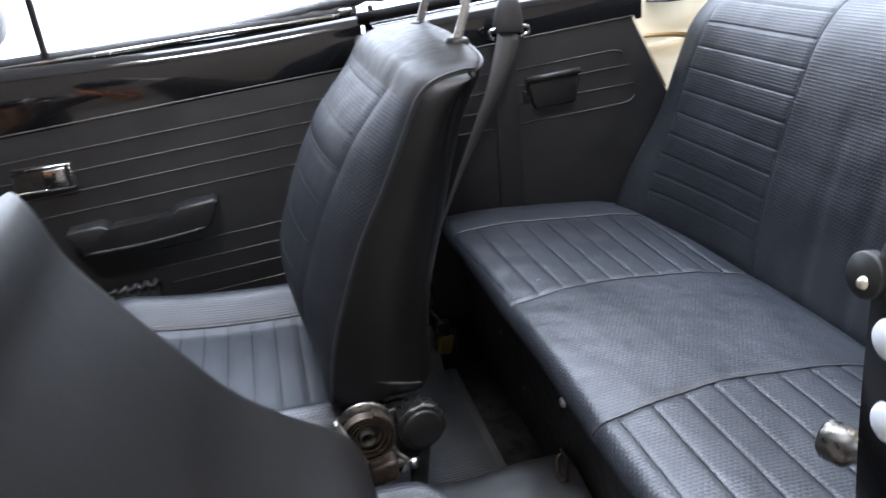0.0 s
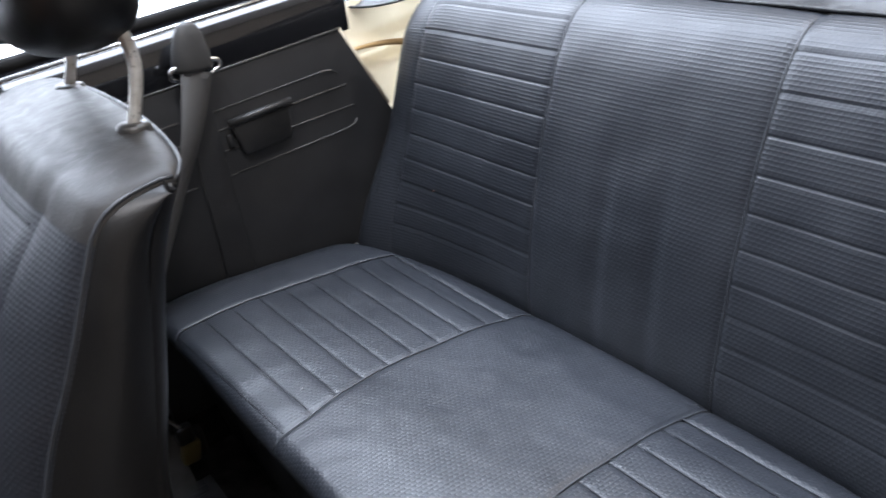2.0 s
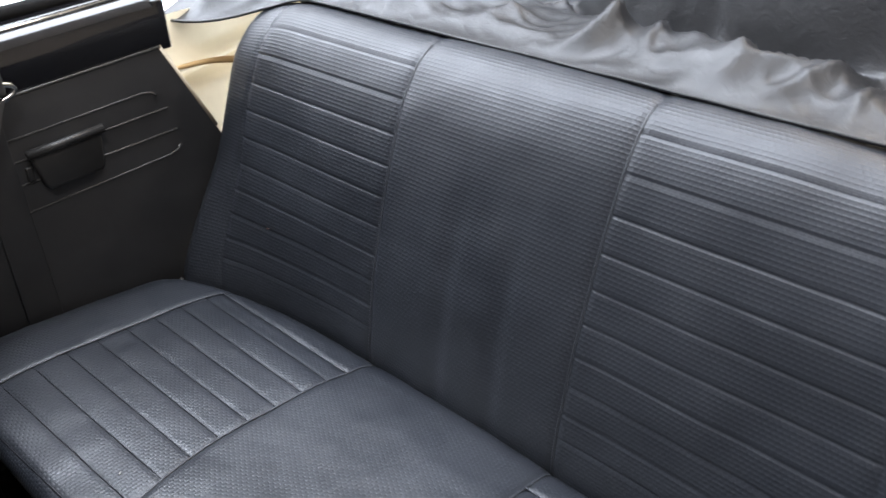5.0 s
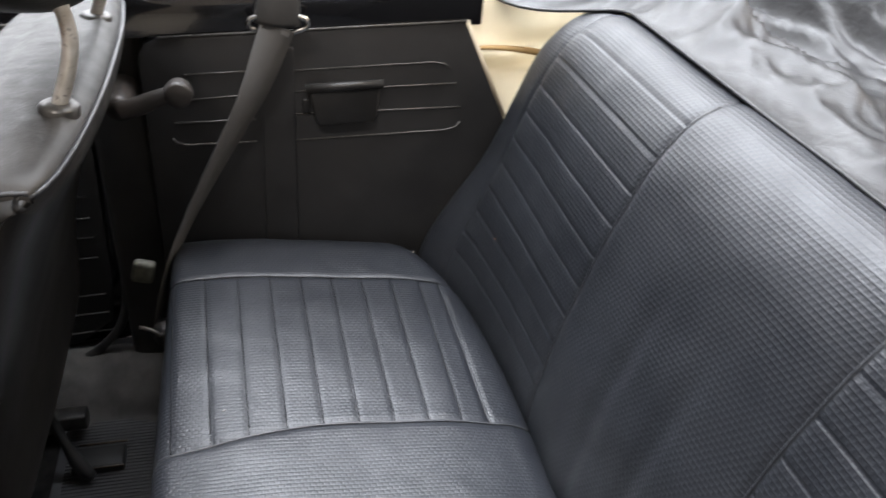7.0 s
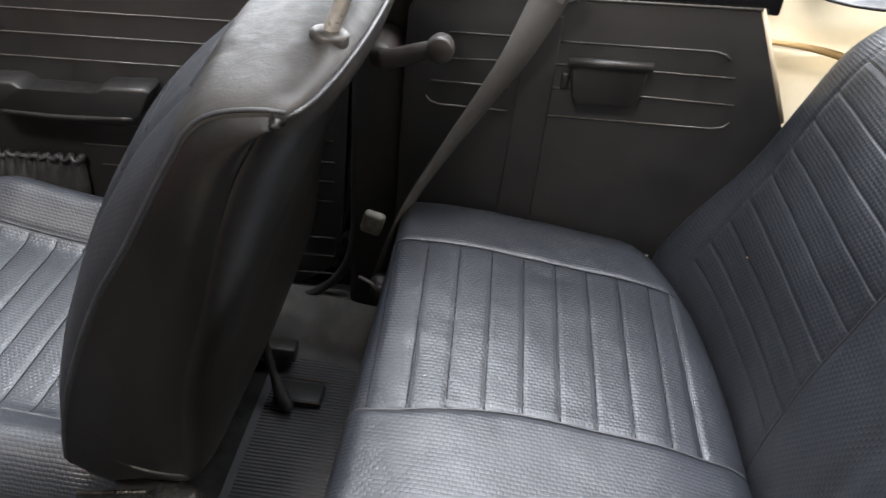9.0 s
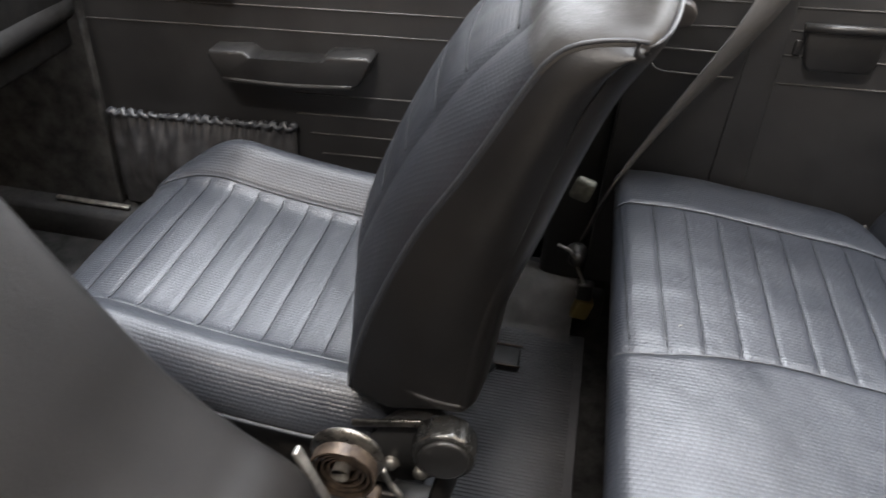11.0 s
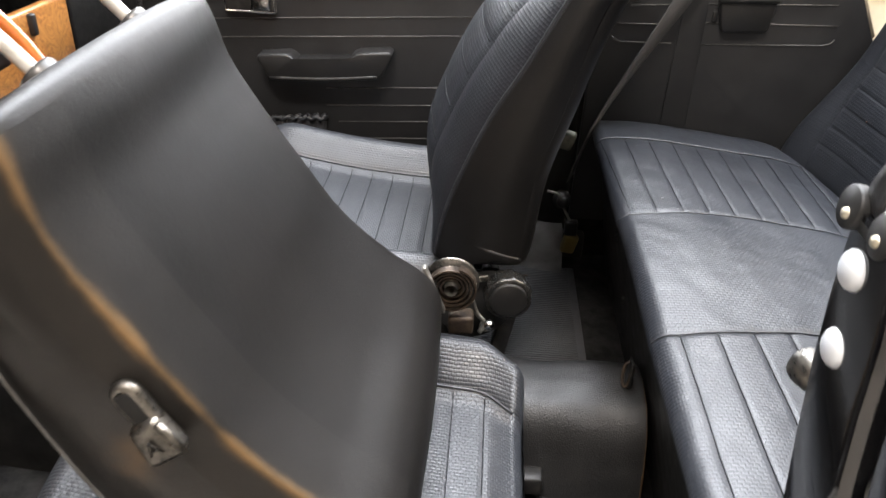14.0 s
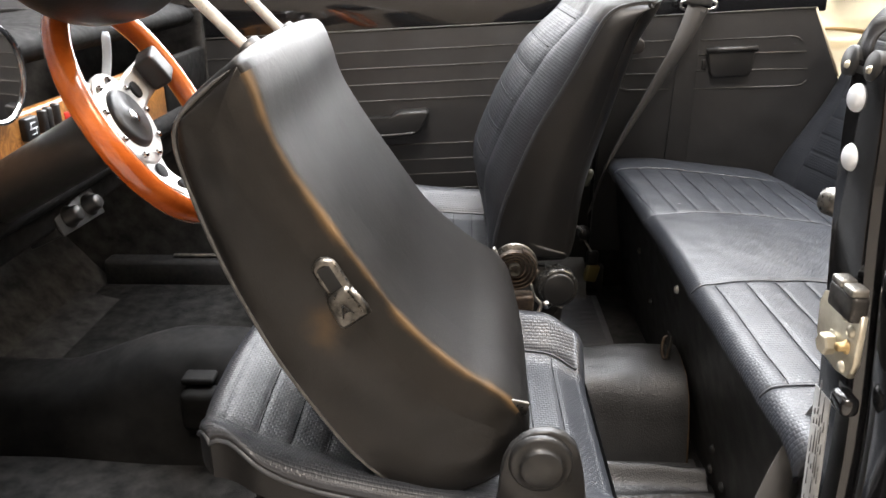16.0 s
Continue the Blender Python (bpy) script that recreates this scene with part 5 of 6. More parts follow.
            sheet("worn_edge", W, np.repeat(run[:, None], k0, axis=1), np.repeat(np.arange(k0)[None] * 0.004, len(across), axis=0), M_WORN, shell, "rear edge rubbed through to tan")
    return shell


def headrest(seat, centre, m, spread, posts_at, rise, lean, back, swing=0.5, collar=0.0):
    """A padded head restraint on two bent posts; m stands at the hinge of the backrest."""
    h = part("headrest", headrest_bm(centre, m, (posts_at[0] + lean - back, posts_at[1]), rise), M_VINYL, seat, "padded black vinyl headrest")
    for s in (-1, 1):
        y = centre + s * spread
        pts = [(posts_at[0] - lean * 0.1, y, posts_at[1] - 0.02), (posts_at[0] + lean * swing, y, posts_at[1] + rise * 0.5), (posts_at[0] + lean, y, posts_at[1] + rise)]
        part("post", tube_bm([m @ Vector(p) for p in smooth_line(pts, 16)], 0.0065, 10), mat_post, h, "pale cream-worn metal post")
        line = smooth_line(pts, 60)
        foot = min(line, key=lambda p: abs(p[2] - posts_at[1] - collar))
        part("post_collar", lathe_bm([(0.0, 0.003), (0.009, 0.003), (0.0145, 0.0015), (0.0165, -0.001), (0.0165, -0.008)], m @ axis(tuple(foot), (0.1, 0, 1)), 24), M_COLLAR, h, "round metal post collar")
    return h


def headrest_bm(centre, m, at, rise):
    bm = bmesh.new()
    bmesh.ops.create_uvsphere(bm, u_segments=36, v_segments=22, radius=1.0)
    for v in bm.verts:
        c = v.co.copy()
        s = [math.copysign(abs(q) ** 0.72, q) for q in c]
        v.co = m @ Vector((at[0] - 0.012 + s[0] * 0.068, centre + s[1] * 0.165, at[1] + rise + 0.03 + s[2] * 0.082))
    return bm


M_COLLAR = wear(mat("dark_worn_collar", (0.1, 0.1, 0.1), metal=0.5), 55.0, (0.035, 0.035, 0.034), (0.11, 0.105, 0.10), 0.28, 0.45)
mat_post = wear(mat("worn_cream_post", (0.55, 0.5, 0.4), metal=0.5), 60.0, (0.50, 0.485, 0.44), (0.72, 0.71, 0.68), 0.26, 0.42)


def front_cushion(seat, centre, width, x0, x1, zf, zr, sag, drop, welt=0.605, lift=0.0):
    """A seat cushion that rises to the front, with raised bolsters and a pleated middle."""
    L = x1 - x0
    half = width / 2
    ts = np.unique(np.round(np.concatenate([-1 + 0.09 * (1 - np.cos(np.linspace(0, np.pi / 2, 8))), np.linspace(-0.9, 0.9, 64), 1 - 0.09 * (1 - np.cos(np.linspace(0, np.pi / 2, 8))), [-welt - 0.015, -welt, -welt + 0.015, 0.59, 0.605, 0.62]]), 4))
    us = np.concatenate([0.06 * (1 - np.cos(np.linspace(0, np.pi / 2, 9))), np.linspace(0.065, 0.97, 110), 1 - 0.03 * (1 - np.cos(np.linspace(np.pi / 2, 0, 6)))])

    def off(t):
        """Distance from the middle, with the welt at 0.605 on both sides."""
        if t > 0:
            return t
        return -t * 0.605 / welt if -t < welt else 0.605 + (-t - welt) * 0.395 / (1 - welt)

    def plan(u, t):
        corner = 1 - 0.10 * step(0.25, 0.0, u) ** 2 - 0.13 * step(0.80, 1.0, u) ** 2
        bow = (0.022 * t * t + 0.024 * t ** 8) * step(0.3, 0.0, u)
        return x0 + u * L + bow, centre + t * half * corner

    def z_at(u, t):
        a = off(t)
        z = zf + (zr - zf) * u - 0.020 * math.sin(math.pi * u) + 0.012 * step(0.35, 0.0, u)
        z += (0.044 - sag * (t < 0)) * math.exp(-((a - 0.82) / 0.16) ** 2) * step(0.0, 0.32, u)
        z -= drop * max(0, 1 - u / 0.30) ** 2
        z -= 0.004 * math.exp(-((a - 0.605) / 0.016) ** 2) + 0.010 * step(0.64, 0.54, a)
        z -= 0.020 * step(0.88, 1.0, u)
        if t < 0:
            z += lift * step(0.66, 1.0, a) * (0.75 + 0.25 * step(0.35, 0.05, u))
        if a < 0.6 and 0.05 < u:
            z += groove(u * L - 0.075, 0.042, 0.0016, 0.0034)
        return z

    ny, nx = len(ts), len(us)
    P = np.zeros((nx + 2, ny + 2, 3))
    for i in range(nx + 2):
        for j in range(ny + 2):
            u, t = us[min(max(i - 1, 0), nx - 1)], ts[min(max(j - 1, 0), ny - 1)]
            x, y = plan(u, t)
            if i in (0, nx + 1) or j in (0, ny + 1):
                P[i, j] = (x, y, zf + (zr - zf) * u - 0.036 - drop * max(0, 1 - u / 0.30) ** 2)
            else:
                eu, et = max(0, 1 - u / 0.06, 1 - (1 - u) / 0.03), max(0, 1 - (1 - abs(t)) / 0.09)
                z = z_at(u, t) - 0.027 * (1 - math.sqrt(max(0, 1 - eu * eu))) * (1 - 0.6 * (lift > 0) * step(-0.6, -1.0, t)) - (0.010 if lift and t < 0 else 0.028) * (1 - math.sqrt(max(0, 1 - et * et)))
                P[i, j] = (x, y, z)
    mid = ny // 2
    U = np.cumsum(np.linalg.norm(np.diff(P, axis=1, prepend=P[:, :1]), axis=2), axis=1)
    U -= U[:, mid:mid + 1]
    V = np.cumsum(np.linalg.norm(np.diff(P, axis=0, prepend=P[:1]), axis=2), axis=0)
    V = V - V[nx // 2] + V[nx // 2, mid]
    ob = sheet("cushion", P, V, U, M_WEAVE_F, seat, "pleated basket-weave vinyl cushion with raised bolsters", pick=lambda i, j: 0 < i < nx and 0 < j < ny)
    sheet("side_band", P, V, U, M_VINYL, ob, "smooth black vinyl round the cushion", pick=lambda i, j: not (0 < i < nx and 0 < j < ny))
    for q in range(-1, 12):
        u = (0.075 + 0.042 * q) / L
        if 0.07 < u < 0.95:
            part("seam", tube_bm([(*plan(u, t), z_at(u, t) + 0.0008) for t in np.linspace(0.02 - welt, 0.585, 32)], 0.0008, 5), M_SEAM, ob)
    for side in (-welt, 0.605):
        part("piping", tube_bm([(*plan(u, side), z_at(u, side) + 0.002) for u in np.linspace(0.055, 0.97, 60)], 0.0016, 6), M_PIPE, ob, "thin grey welt round the pleats")
    rim = [P[i, 1] for i in range(nx, 0, -3)] + [P[1, j] for j in range(1, ny + 1)] + [P[i, ny] for i in range(1, nx + 1, 3)]
    part("piping", tube_bm([tuple(np.array(p) + np.array((0, 0, -0.006))) for p in rim], 0.0030, 7), M_PIPE, ob, "piping round the rim")
    part("seat_frame", box_bm((x0 + x1) / 2 + 0.02, centre, (zf + zr) / 2 - 0.118, L - 0.09, width - 0.06, 0.09, 0.012), M_DARKMETAL, seat, "black steel seat frame")
    for s in (-1, 1):
        part("seat_runner", box_bm((x0 + x1) / 2 + 0.03, centre + s * (half - 0.07), FLOOR + 0.05, L + 0.02, 0.03, 0.03, 0.004), M_DARKMETAL, seat, "steel seat runner")
        part("runner_leg", box_bm(x1 - 0.05, centre + s * (half - 0.07), FLOOR + 0.03, 0.03, 0.026, 0.07, 0.004), M_DARKMETAL, seat)
        part("runner_leg", box_bm(x0 + 0.12, centre + s * (half - 0.07), FLOOR + 0.03, 0.03, 0.026, 0.07, 0.004), M_DARKMETAL, seat)
    return ob


M_SCALLOP = wear(mat("worn_scalloped_metal", (0.06, 0.06, 0.06), metal=0.75), 30.0, (0.05, 0.05, 0.049), (0.085, 0.084, 0.08), 0.18, 0.30)

# passenger seat
ps = thing("front_seat", (-0.45, 0.315, FLOOR), "upright black vinyl passenger seat with piped edges and headrest", "car seat", "front seats")
PM = Matrix.Translation((-0.230, 0, 0.506))
backrest(ps, 0.315, 0.520, PM, BACK_SIDE, 0.052, 0.017, 0.016, False, 0.011, 0.010)
headrest(ps, 0.292, PM, 0.118, (0.166, 0.484), 0.127, 0.020, 0.008, 1.5, 0.012)
front_cushion(ps, 0.325, 0.545, -0.795, -0.235, 0.556, 0.480, 0.0, 0.075)


def knob_bm(at, direction, r, depth):
    """A scalloped plastic hand knob with a flat cap."""
    mk2 = axis(at, direction)
    bm = lathe_bm([(0.0, depth), (r * 0.62, depth), (r * 0.68, depth - 0.002), (r * 0.72, depth - 0.004), (r * 0.84, depth - 0.002), (r * 0.95, depth - 0.005), (r, depth * 0.75), (r, depth * 0.3), (r * 0.93, depth * 0.1), (r * 0.8, 0.0), (r * 0.5, -0.01)], mk2, 48)
    for v in bm.verts:
        loc = mk2.inverted() @ v.co
        rr = math.hypot(loc.x, loc.y)
        if rr > r * 0.9 and loc.z < depth * 0.85:
            f = 1 - 0.085 * (0.5 + 0.5 * math.cos(11 * math.atan2(loc.y, loc.x)))
            v.co = mk2 @ Vector((loc.x * f, loc.y * f, loc.z))
    return bm


part("recline_knob", knob_bm((-0.197, 0.064, 0.500), (0.10, -1, 0.02), 0.0375, 0.042), M_SCALLOP, ps, "round scalloped reclining knob")
part("knob_cap", lathe_bm([(0.0, 0.0437), (0.0255, 0.0437), (0.0282, 0.0427), (0.0287, 0.039)], axis((-0.197, 0.064, 0.500), (0.10, -1, 0.02)), 36), M_PLASTIC, ps, "flat black knob cap")
part("hinge_arm", plate_bm(smooth_line([(-0.300, 0.44), (-0.255, 0.515), (-0.205, 0.525), (-0.180, 0.490), (-0.195, 0.43), (-0.255, 0.40)], 40, True), 0.064, 0.074, 0.002), M_BOARD, ps, "black steel hinge arm")
part("hinge_link", box_bm(0, 0, 0, 0.085, 0.005, 0.010, 0.002, m=pose(-0.265, 0.052, 0.512, 0, -14, 0)), M_WORNMETAL, ps, "flat steel link")
for x, z in ((-0.262, 0.432), (-0.225, 0.425)):
    part("bolt", lathe_bm([(0.0, 0.010), (0.007, 0.010), (0.009, 0.007), (0.009, 0.0), (0.012, -0.001)], axis((x, 0.064, z), (0, -1, 0.2)), 12), M_STEEL, ps)
part("runner_end", box_bm(-0.175, 0.462, FLOOR + 0.016, 0.08, 0.045, 0.02, 0.004), M_BOARD, ps, "black seat runner end")
for dy in (-0.026, 0.026):
    part("runner_edge", box_bm(-0.170, 0.462 + dy, FLOOR + 0.026, 0.075, 0.003, 0.004, 0.001), M_RUSTY, ps)
part("release_hook", tube_bm(smooth_line([(-0.235, 0.47, 0.40), (-0.222, 0.455, 0.345), (-0.196, 0.43, 0.285), (-0.176, 0.415, 0.27)], 16), [0.008] * 10 + [0.010, 0.012, 0.013, 0.013, 0.011, 0.008], 8, flat=0.7), M_PLASTIC, ps, "black plastic release hook")
part("support_leg", box_bm(0, 0, 0, 0.026, 0.02, 0.20, 0.004, m=pose(-0.205, 0.085, 0.345, 0, 10, 0)), M_DARKMETAL, ps, "black steel support leg")

# driver's seat, its back folded forward
ds = thing("front_seat", (-0.45, -0.32, FLOOR), "black vinyl driver seat with its back tipped forward", "car seat", "front seats")
DM = Matrix.Translation((-0.302, 0, 0.523)) @ Matrix.Rotation(radians(-53), 4, "Y")

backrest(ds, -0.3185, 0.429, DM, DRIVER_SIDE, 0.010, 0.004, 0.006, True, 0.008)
headrest(ds, -0.325, DM, 0.085, (0.180, 0.492), 0.175, 0.030, 0.050)
front_cushion(ds, -0.3085, 0.496, -0.676, -0.170, 0.566, 0.468, 0.034, 0.012, 0.72, 0.021)
part("hinge_cover", plate_bm(smooth_line([(-0.330, 0.40), (-0.322, 0.54), (-0.314, 0.592), (-0.285, 0.617), (-0.254, 0.610), (-0.240, 0.58), (-0.228, 0.50), (-0.205, 0.40)], 40, True), -0.585, -0.572, 0.003), M_GREYPL, ds, "dark grey hinge plate")
part("hinge_cap", lathe_bm([(0.0, 0.014), (0.0195, 0.014), (0.0212, 0.0125), (0.0215, 0.005), (0.0285, 0.006), (0.0310, 0.004), (0.032, 0.0), (0.032, -0.006)], axis((-0.281, -0.586, 0.582), (0, -1, 0)), 36), M_PLASTIC, ds, "round flat black hinge cap")


def spiral_spring(at):
    """A flat spiral spring, its ribbon on edge, between two worn discs."""
    n, turns = 150, 4.2
    P = np.zeros((n, 4, 3))
    for i in range(n):
        a = 2 * math.pi * turns * i / (n - 1)
        r = 0.011 + 0.024 * i / (n - 1)
        for j, (dr, dy) in enumerate(((-0.0011, -0.007), (0.0011, -0.007), (0.0011, 0.007), (-0.0011, 0.007))):
            P[i, j] = (at[0] + (r + dr) * math.cos(a), at[1] + dy + 0.010 * (1 - i / n), at[2] + (r + dr) * math.sin(a))
    U, V = np.meshgrid(np.arange(n) * 0.005, np.arange(4) * 0.004, indexing="ij")
    spring = sharp(sheet("return_spring", P, U, V, M_RUSTY, ds, "rusty flat spiral return spring", close_v=True), 40)
    part("spring_disc", lathe_bm([(0.0, 0.005), (0.026, 0.005), (0.036, 0.003), (0.038, 0.0), (0.036, -0.003), (0.0, -0.003)], axis((at[0], at[1] + 0.020, at[2]), (0, 1, 0)), 32), M_WORNMETAL, spring, "worn metal disc behind the spring")
    part("spring_hub", lathe_bm([(0.0, 0.024), (0.007, 0.024), (0.009, 0.021), (0.009, -0.006)], axis((at[0], at[1], at[2]), (0, 1, 0)), 16), M_STEEL, spring, "dull steel hub")


spiral_spring((-0.277, -0.074, 0.578))
part("hinge_strip", box_bm(0, 0, 0, 0.006, 0.012, 0.075, 0.002, m=pose(-0.299, -0.094, 0.588, 0, -22, 0)), M_STEEL, ds, "worn bright hinge strip")
part("hinge_block", box_bm(-0.262, -0.058, 0.515, 0.036, 0.03, 0.03, 0.006, 3), M_RUSTY, ds, "dirty hinge block")
part("spring_tail", tube_bm(smooth_line([(-0.248, -0.030, 0.535), (-0.24, -0.028, 0.51), (-0.228, -0.03, 0.495), (-0.235, -0.034, 0.48)], 14), 0.0035, 6), M_STEEL, ds)
part("spring_screw", lathe_bm([(0.0, 0.008), (0.006, 0.007), (0.008, 0.0)], axis((-0.222, -0.05, 0.505), (0.4, -0.6, 0.6)), 12), M_CHROME, ds)

# Small bright piece standing in for a highlight on the rubbed vinyl corner.
clip = box_bm(0, 0, 0, 0.016, 0.005, 0.020, 0.002, 3, m=DM @ Matrix.Translation((0.070, -0.5275, 0.050)) @ Matrix.Rotation(radians(-25), 4, "Y"))
part("corner_clip", clip, M_WORNMETAL, ds, "bright piece for the highlight on rubbed vinyl at the hinge")
lev = thing("seat_release_lever", (-0.48, -0.53, 0.74), "worn dull metal seat back release lever in a slotted bracket", "lever")
LM = DM @ Matrix.Translation((0.0745, -0.5475, 0.279)) @ Matrix.Rotation(radians(24), 4, "Y")
slot = [(-0.008, -0.004), (-0.008, 0.022), (-0.006, 0.028), (0.000, 0.031), (0.006, 0.028), (0.008, 0.022), (0.008, -0.004)]
part("lever_bracket", tube_bm([LM @ Vector((x, 0.002, z)) for x, z in smooth_line(slot, 30)], [0.0040 + 0.0022 * min(1, q / 18) for q in range(30)], 8, flat=0.9), M_WORNMETAL, lev, "bent metal guide, rubbed bright at the tip")
part("slot_plate", box_bm(0, 0, 0, 0.014, 0.004, 0.034, 0.001, m=LM @ Matrix.Translation((0, -0.0025, 0.010))), M_INKHOLE, lev, "dark slot")
grip = box_bm(0, 0, 0, 0.034, 0.020, 0.036, 0.006, 3, m=LM @ Matrix.Translation((0.000, -0.004, -0.017)) @ Matrix.Rotation(radians(-6), 4, "Y"))
for v in grip.verts:
    q = LM.inverted() @ v.co
    q.x *= 0.80 + 0.20 * step(0.0, -0.034, q.z)
    q.y += 0.004 * step(-0.02, 0.0, q.z)
    v.co = LM @ q
gripped = part("lever_grip", grip, M_WORNMETAL, lev, "blocky worn metal grip")
for a, b in (((-0.006, -0.024), (0.000, -0.012)), ((0.000, -0.012), (0.006, -0.024)), ((-0.004, -0.020), (0.004, -0.020))):
    part("mark", tube_bm([LM @ Vector((a[0], -0.0142, a[1])), LM @ Vector((b[0], -0.0142, b[1]))], 0.0008, 5), M_DARKMETAL, gripped, "moulded arrow mark")
part("grip_edge", tube_bm([LM @ Vector((x, -0.010, z)) for x, z in ((0.014, -0.002), (0.0165, -0.016), (0.017, -0.032))], 0.0035, 7), M_WORNMETAL, gripped)

# ---- steering wheel ----
sw = thing("steering_wheel", (-0.79, -0.265, 0.84), "wood-rimmed sports steering wheel with a drilled aluminium centre", "steering wheel")
SN = Vector((0.877, 0.029, 0.480)).normalized()
SW = axis((-0.784, -0.266, 0.858), SN)
RIM = 0.147
rim_pts = [SW @ Vector((RIM * math.cos(a), RIM * math.sin(a), 0.030)) for a in np.linspace(0, 2 * math.pi, 72, endpoint=False)]
part("rim", tube_bm(rim_pts, 0.0152, 16, closed=True), M_RIM, sw, "glossy reddish varnished wood rim")
part("hub_plate", lathe_bm([(0.0, 0.006), (0.060, 0.006), (0.064, 0.004), (0.064, 0.0), (0.0, 0.0)], SW @ Matrix.Translation((0, 0, -0.004)), 40), M_HUB, sw, "brushed aluminium hub plate")
hub = part("horn_button", lathe_bm([(0.0, 0.011), (0.012, 0.011), (0.013, 0.0095), (0.033, 0.0095), (0.038, 0.007), (0.040, 0.004), (0.041, 0.0)], SW, 36), M_PLASTIC, sw, "round black horn button")
part("badge", lathe_bm([(0.0, 0.0125), (0.008, 0.012), (0.010, 0.010)], SW, 20), M_CHROME, hub, "small silver disc badge")
for a in range(9):
    q = 2 * math.pi * a / 9
    part("hub_bolt", lathe_bm([(0.0, 0.006), (0.003, 0.006), (0.0042, 0.003), (0.0042, 0.0)], SW @ Matrix.Translation((0.054 * math.cos(q), 0.054 * math.sin(q), 0.002)), 8), M_CHROME, sw)


def spoke(angle):
    """A flat tapered spoke with round holes, bent up to the rim."""
    mm = SW @ Matrix.Rotation(angle, 4, "Z")
    nr, nw = 28, 9
    P = np.zeros((nr, nw, 3))
    keep = {}
    for i in range(nr):
        r = 0.045 + (RIM - 0.045) * i / (nr - 1)
        w = 0.026 - 0.006 * i / (nr - 1)
        lift = 0.030 * step(0.07, RIM - 0.012, r)
        for j in range(nw):
            P[i, j] = mm @ Vector((r, w * (2 * j / (nw - 1) - 1), lift))
            keep[i, j] = (r, w * (2 * (j + 0.5) / (nw - 1) - 1))
    holes = ((0.076, 0.0115), (0.104, 0.0085), (0.126, 0.006))
    U, V = np.meshgrid(np.arange(nr) * 0.004, np.arange(nw) * 0.005, indexing="ij")
    ob = sheet("spoke", P, U, V, M_HUB, sw, "drilled aluminium spoke")
    thick = ob.modifiers.new("thickness", "SOLIDIFY")
    thick.thickness = 0.003
    for r, rad in holes:
        lift = 0.030 * step(0.07, RIM - 0.012, r)
        part("hole", lathe_bm([(0.0, 0.0035), (rad * 0.9, 0.0035), (rad, 0.0028), (rad, -0.002)], mm @ Matrix.Translation((r, 0, lift)), 20), M_INKHOLE, ob, "dark round hole")
    return ob


for ang in (22, 142, 262):
    spoke(radians(ang))
part("rim_clip", box_bm(0, 0, 0, 0.040, 0.046, 0.030, 0.006, 3, m=SW @ Matrix.Rotation(radians(22), 4, "Z") @ Matrix.Translation((RIM - 0.036, 0, 0.028))), M_PLASTIC, sw, "black plastic clip on a spoke")
part("column", lathe_bm([(0.0, -0.002), (0.042, -0.004), (0.045, -0.03), (0.038, -0.06), (0.036, -0.30), (0.0, -0.30)], SW, 30), M_PLASTIC, sw, "black steering column shroud")
part("stalk", tube_bm(smooth_line([(-0.845, -0.205, 0.862), (-0.845, -0.175, 0.90), (-0.845, -0.163, 0.925), (-0.845, -0.158, 0.955)], 14), [0.0045] * 5 + [0.0065] * 8 + [0.004], 10, flat=0.6), mat("blue_grey_stalk", (0.62, 0.68, 0.74), 0.35), sw, "pale blue-grey metal stalk")

# ---- dashboard ----
dash = thing("dashboard", (-1.05, 0.0, 0.70), "black dashboard with a burl wood fascia and dials", "dashboard")
part("dash_pad", tube_bm(smooth_line([(-1.05, -0.66, 0.915), (-1.04, -0.3, 0.925), (-1.05, 0.1, 0.922), (-1.06, 0.66, 0.915)], 40), 0.062, 14, flat=0.45), M_MATTE, dash, "padded black dash top")
part("dash_shelf", box_bm(-1.20, 0.0, 0.92, 0.30, 1.32, 0.03, 0.008), M_MATTE, dash, "black dash shelf")
part("wood_fascia", box_bm(-0.985, -0.12, 0.790, 0.02, 0.97, 0.115, 0.006), M_BURL, dash, "varnished burl wood fascia")
part("lower_pad", tube_bm(smooth_line([(-0.99, -0.64, 0.725), (-0.975, -0.2, 0.722), (-0.975, 0.2, 0.722), (-0.99, 0.64, 0.725)], 30), 0.022, 12), M_MATTE, dash, "black padded lower edge")
part("under_dash", box_bm(-1.12, 0.0, 0.70, 0.26, 1.30, 0.10, 0.01), M_MATTE, dash, "black underside of the dash")


def gauge(y, z, r):
    g = part("gauge", lathe_bm([(0.0, 0.004), (r * 0.86, 0.004), (r * 0.90, 0.012), (r * 0.97, 0.016), (r, 0.012), (r, 0.0)], axis((-0.975, y, z), (1, 0, 0)), 40), M_CHROME, dash, "round gauge with chrome bezel")
    part("dial", lathe_bm([(0.0, 0.0055), (r * 0.85, 0.0055)], axis((-0.975, y, z), (1, 0, 0)), 32), M_INKHOLE, g, "black dial")
    part("needle", box_bm(0, 0, 0, 0.001, 0.003, r * 0.7, 0.0, m=pose(-0.968, y + r * 0.2, z + r * 0.15, -40, 0, 0)), M_LABEL, g)
    part("glass", lathe_bm([(0.0, 0.012), (r * 0.88, 0.011)], axis((-0.975, y, z), (1, 0, 0)), 32), M_GLASS, g)


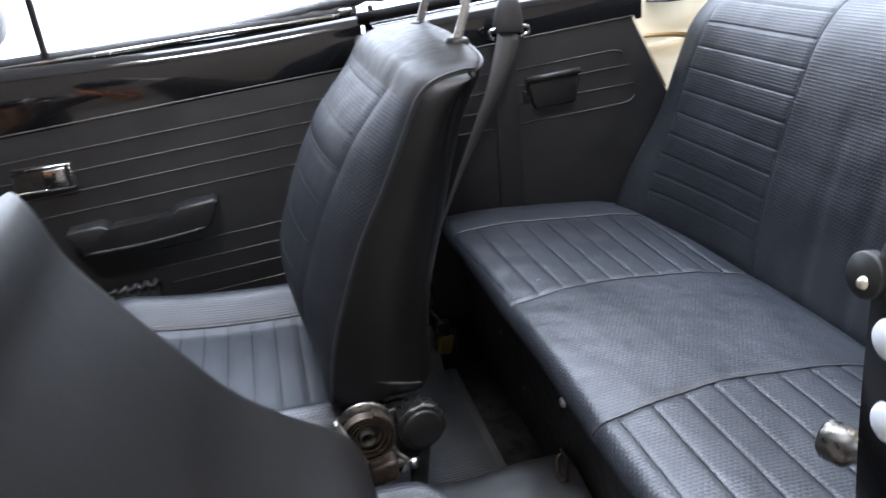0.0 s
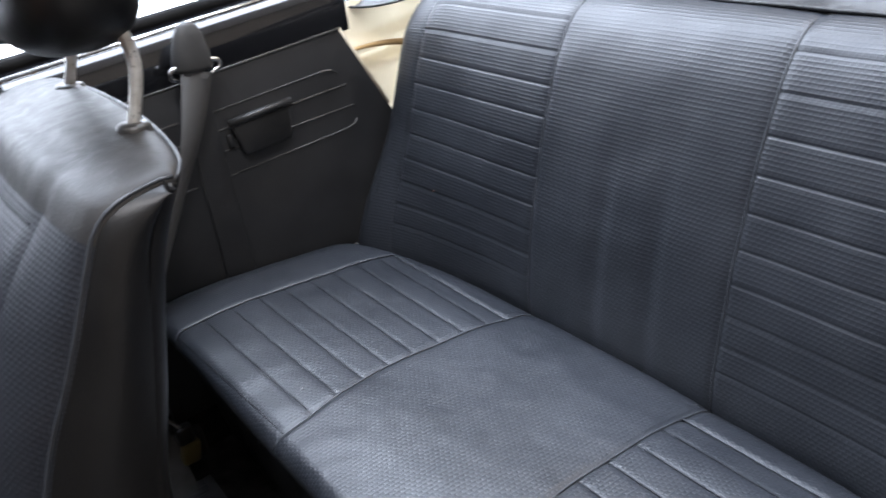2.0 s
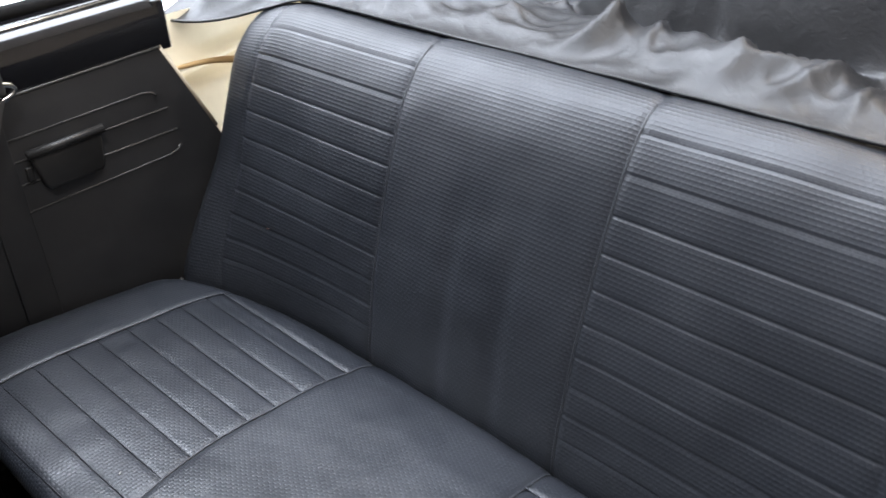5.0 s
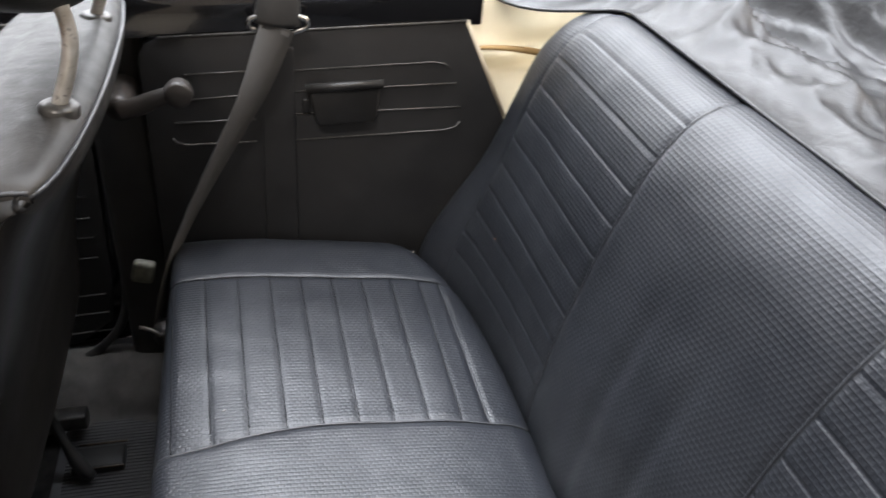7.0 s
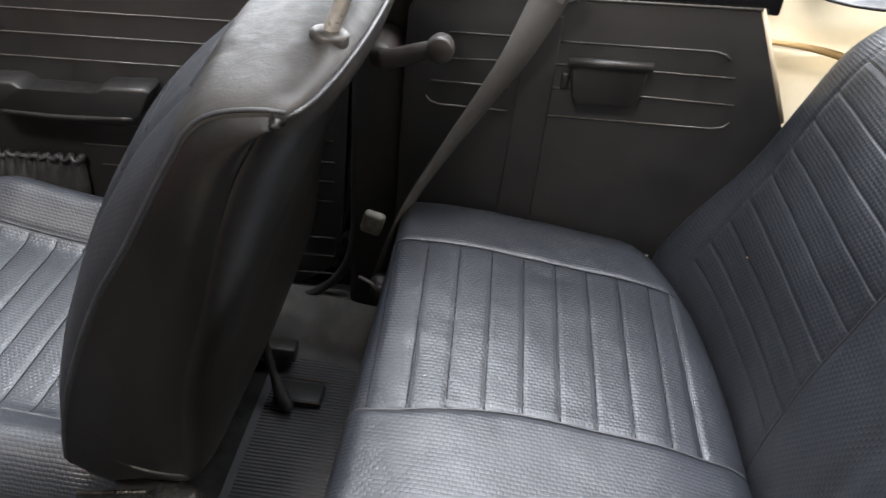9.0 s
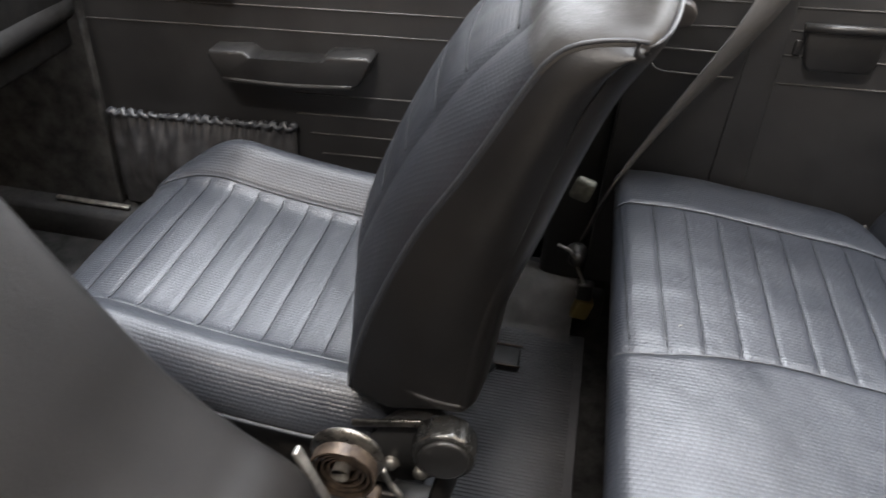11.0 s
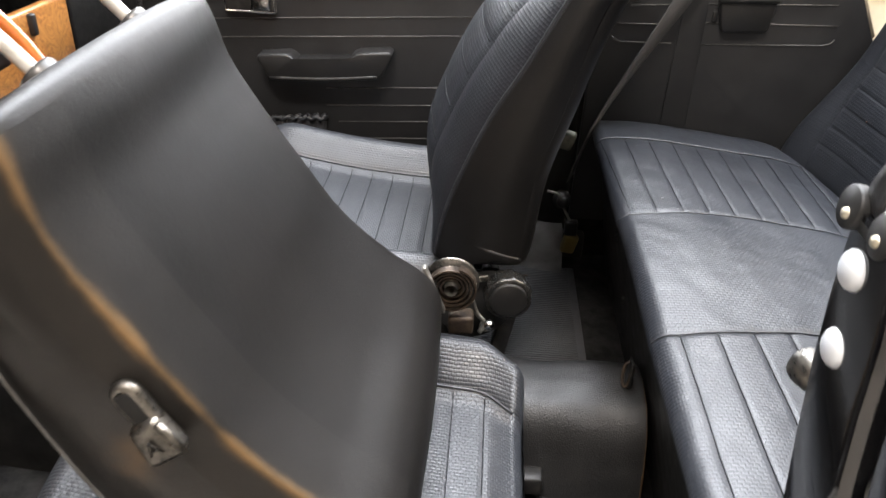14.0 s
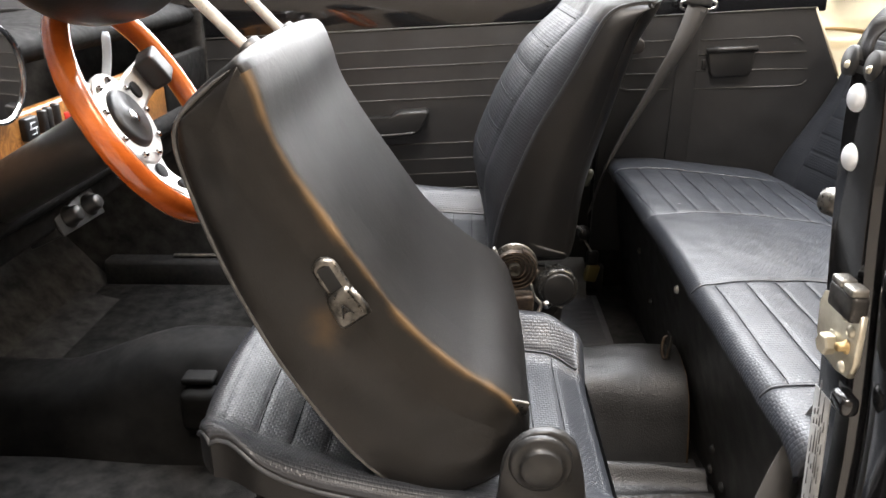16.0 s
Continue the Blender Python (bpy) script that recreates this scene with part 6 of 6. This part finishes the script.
M_GLASS = mat("gauge_glass", (1, 1, 1), 0.03)
M_GLASS.node_tree.nodes["Principled BSDF"].inputs["Transmission Weight"].default_value = 1.0
for y, z, r in ((-0.230, 0.908, 0.066), (-0.42, 0.840, 0.045)):
    gauge(y, z, r)
for y, z in ((-0.126, 0.826), (-0.110, 0.827), (-0.086, 0.828), (0.05, 0.825), (0.24, 0.825)):
    part("rocker_switch", box_bm(-0.972, y, z, 0.014, 0.012, 0.034, 0.003), M_PLASTIC, dash, "black rocker switch")
plate = part("marked_switch", box_bm(-0.972, -0.164, 0.824, 0.014, 0.034, 0.032, 0.003), M_PLASTIC, dash, "square black switch with white markings")
for dy, dz_, wy, wz in ((0.0, 0.0, 0.020, 0.0016), (-0.006, 0.004, 0.0016, 0.010), (0.006, -0.004, 0.0016, 0.010), (0.0, 0.008, 0.012, 0.0016), (0.0, -0.008, 0.012, 0.0016)):
    part("switch_mark", box_bm(-0.9647, -0.164 + dy, 0.824 + dz_, 0.001, wy, wz, 0.0), M_WHITE, plate)
part("warning_lens", box_bm(-0.964, -0.067, 0.823, 0.003, 0.016, 0.012, 0.001), mat("red_lens", (0.45, 0.03, 0.02), 0.3), dash, "small red lens")
part("glovebox", box_bm(-0.985, 0.505, 0.790, 0.02, 0.27, 0.115, 0.006), M_MATTE, dash, "black glovebox lid")
part("pull_handle", tube_bm([(-0.953, -0.140, 0.766), (-0.940, -0.123, 0.764), (-0.953, -0.104, 0.770)], 0.006, 8), M_CHROME, dash, "small bright pull")

kp = thing("twin_knob_panel", (-0.98, -0.02, 0.64), "small grey metal panel with two black knobs below the dash", "switch panel")
KM = Matrix.Translation((-0.985, -0.050, 0.663)) @ Euler((0, radians(-25), radians(-4))).to_matrix().to_4x4()
part("panel_plate", box_bm(0, 0, 0, 0.006, 0.125, 0.046, 0.002, m=KM), M_GREYPL, kp, "dull dark grey plate")
part("panel_box", box_bm(0, 0, 0, 0.06, 0.12, 0.042, 0.003, m=KM @ Matrix.Translation((-0.034, 0, 0))), M_BOARD, kp)
for y in (-0.028, 0.032):
    part("knob", lathe_bm([(0.0, 0.022), (0.010, 0.022), (0.013, 0.018), (0.014, 0.006), (0.018, 0.003), (0.018, 0.0)], KM @ axis((0.003, y, 0), (1, 0, 0)), 20), M_PLASTIC, kp, "black turning knob")

# ---- tunnel console, pedals side ----
gs = thing("gear_lever_base", (-0.80, -0.05, 0.38), "black rubber gear lever base plate on the tunnel", "gear lever base")
part("base_plate", box_bm(-0.797, -0.098, 0.393, 0.055, 0.055, 0.012, 0.005, 3), M_MATTE, gs)
part("side_block", box_bm(-0.785, -0.125, 0.345, 0.080, 0.040, 0.075, 0.014, 3), M_MATTE, gs)
kick = thing("kick_panel", (-1.25, 0.2, 0.25), "grey carpet kick panel in the passenger footwell", "kick panel")
part("carpet_piece", box_bm(0, 0, 0, 0.5, 0.35, 0.02, 0.006, m=pose(-1.40, 0.36, 0.274, 0, 14, 0)), M_FELT, kick)
part("bound_edge", tube_bm([(-1.155, 0.19, 0.226), (-1.155, 0.53, 0.226)], 0.006, 8), M_GREY, kick, "bound carpet edge")
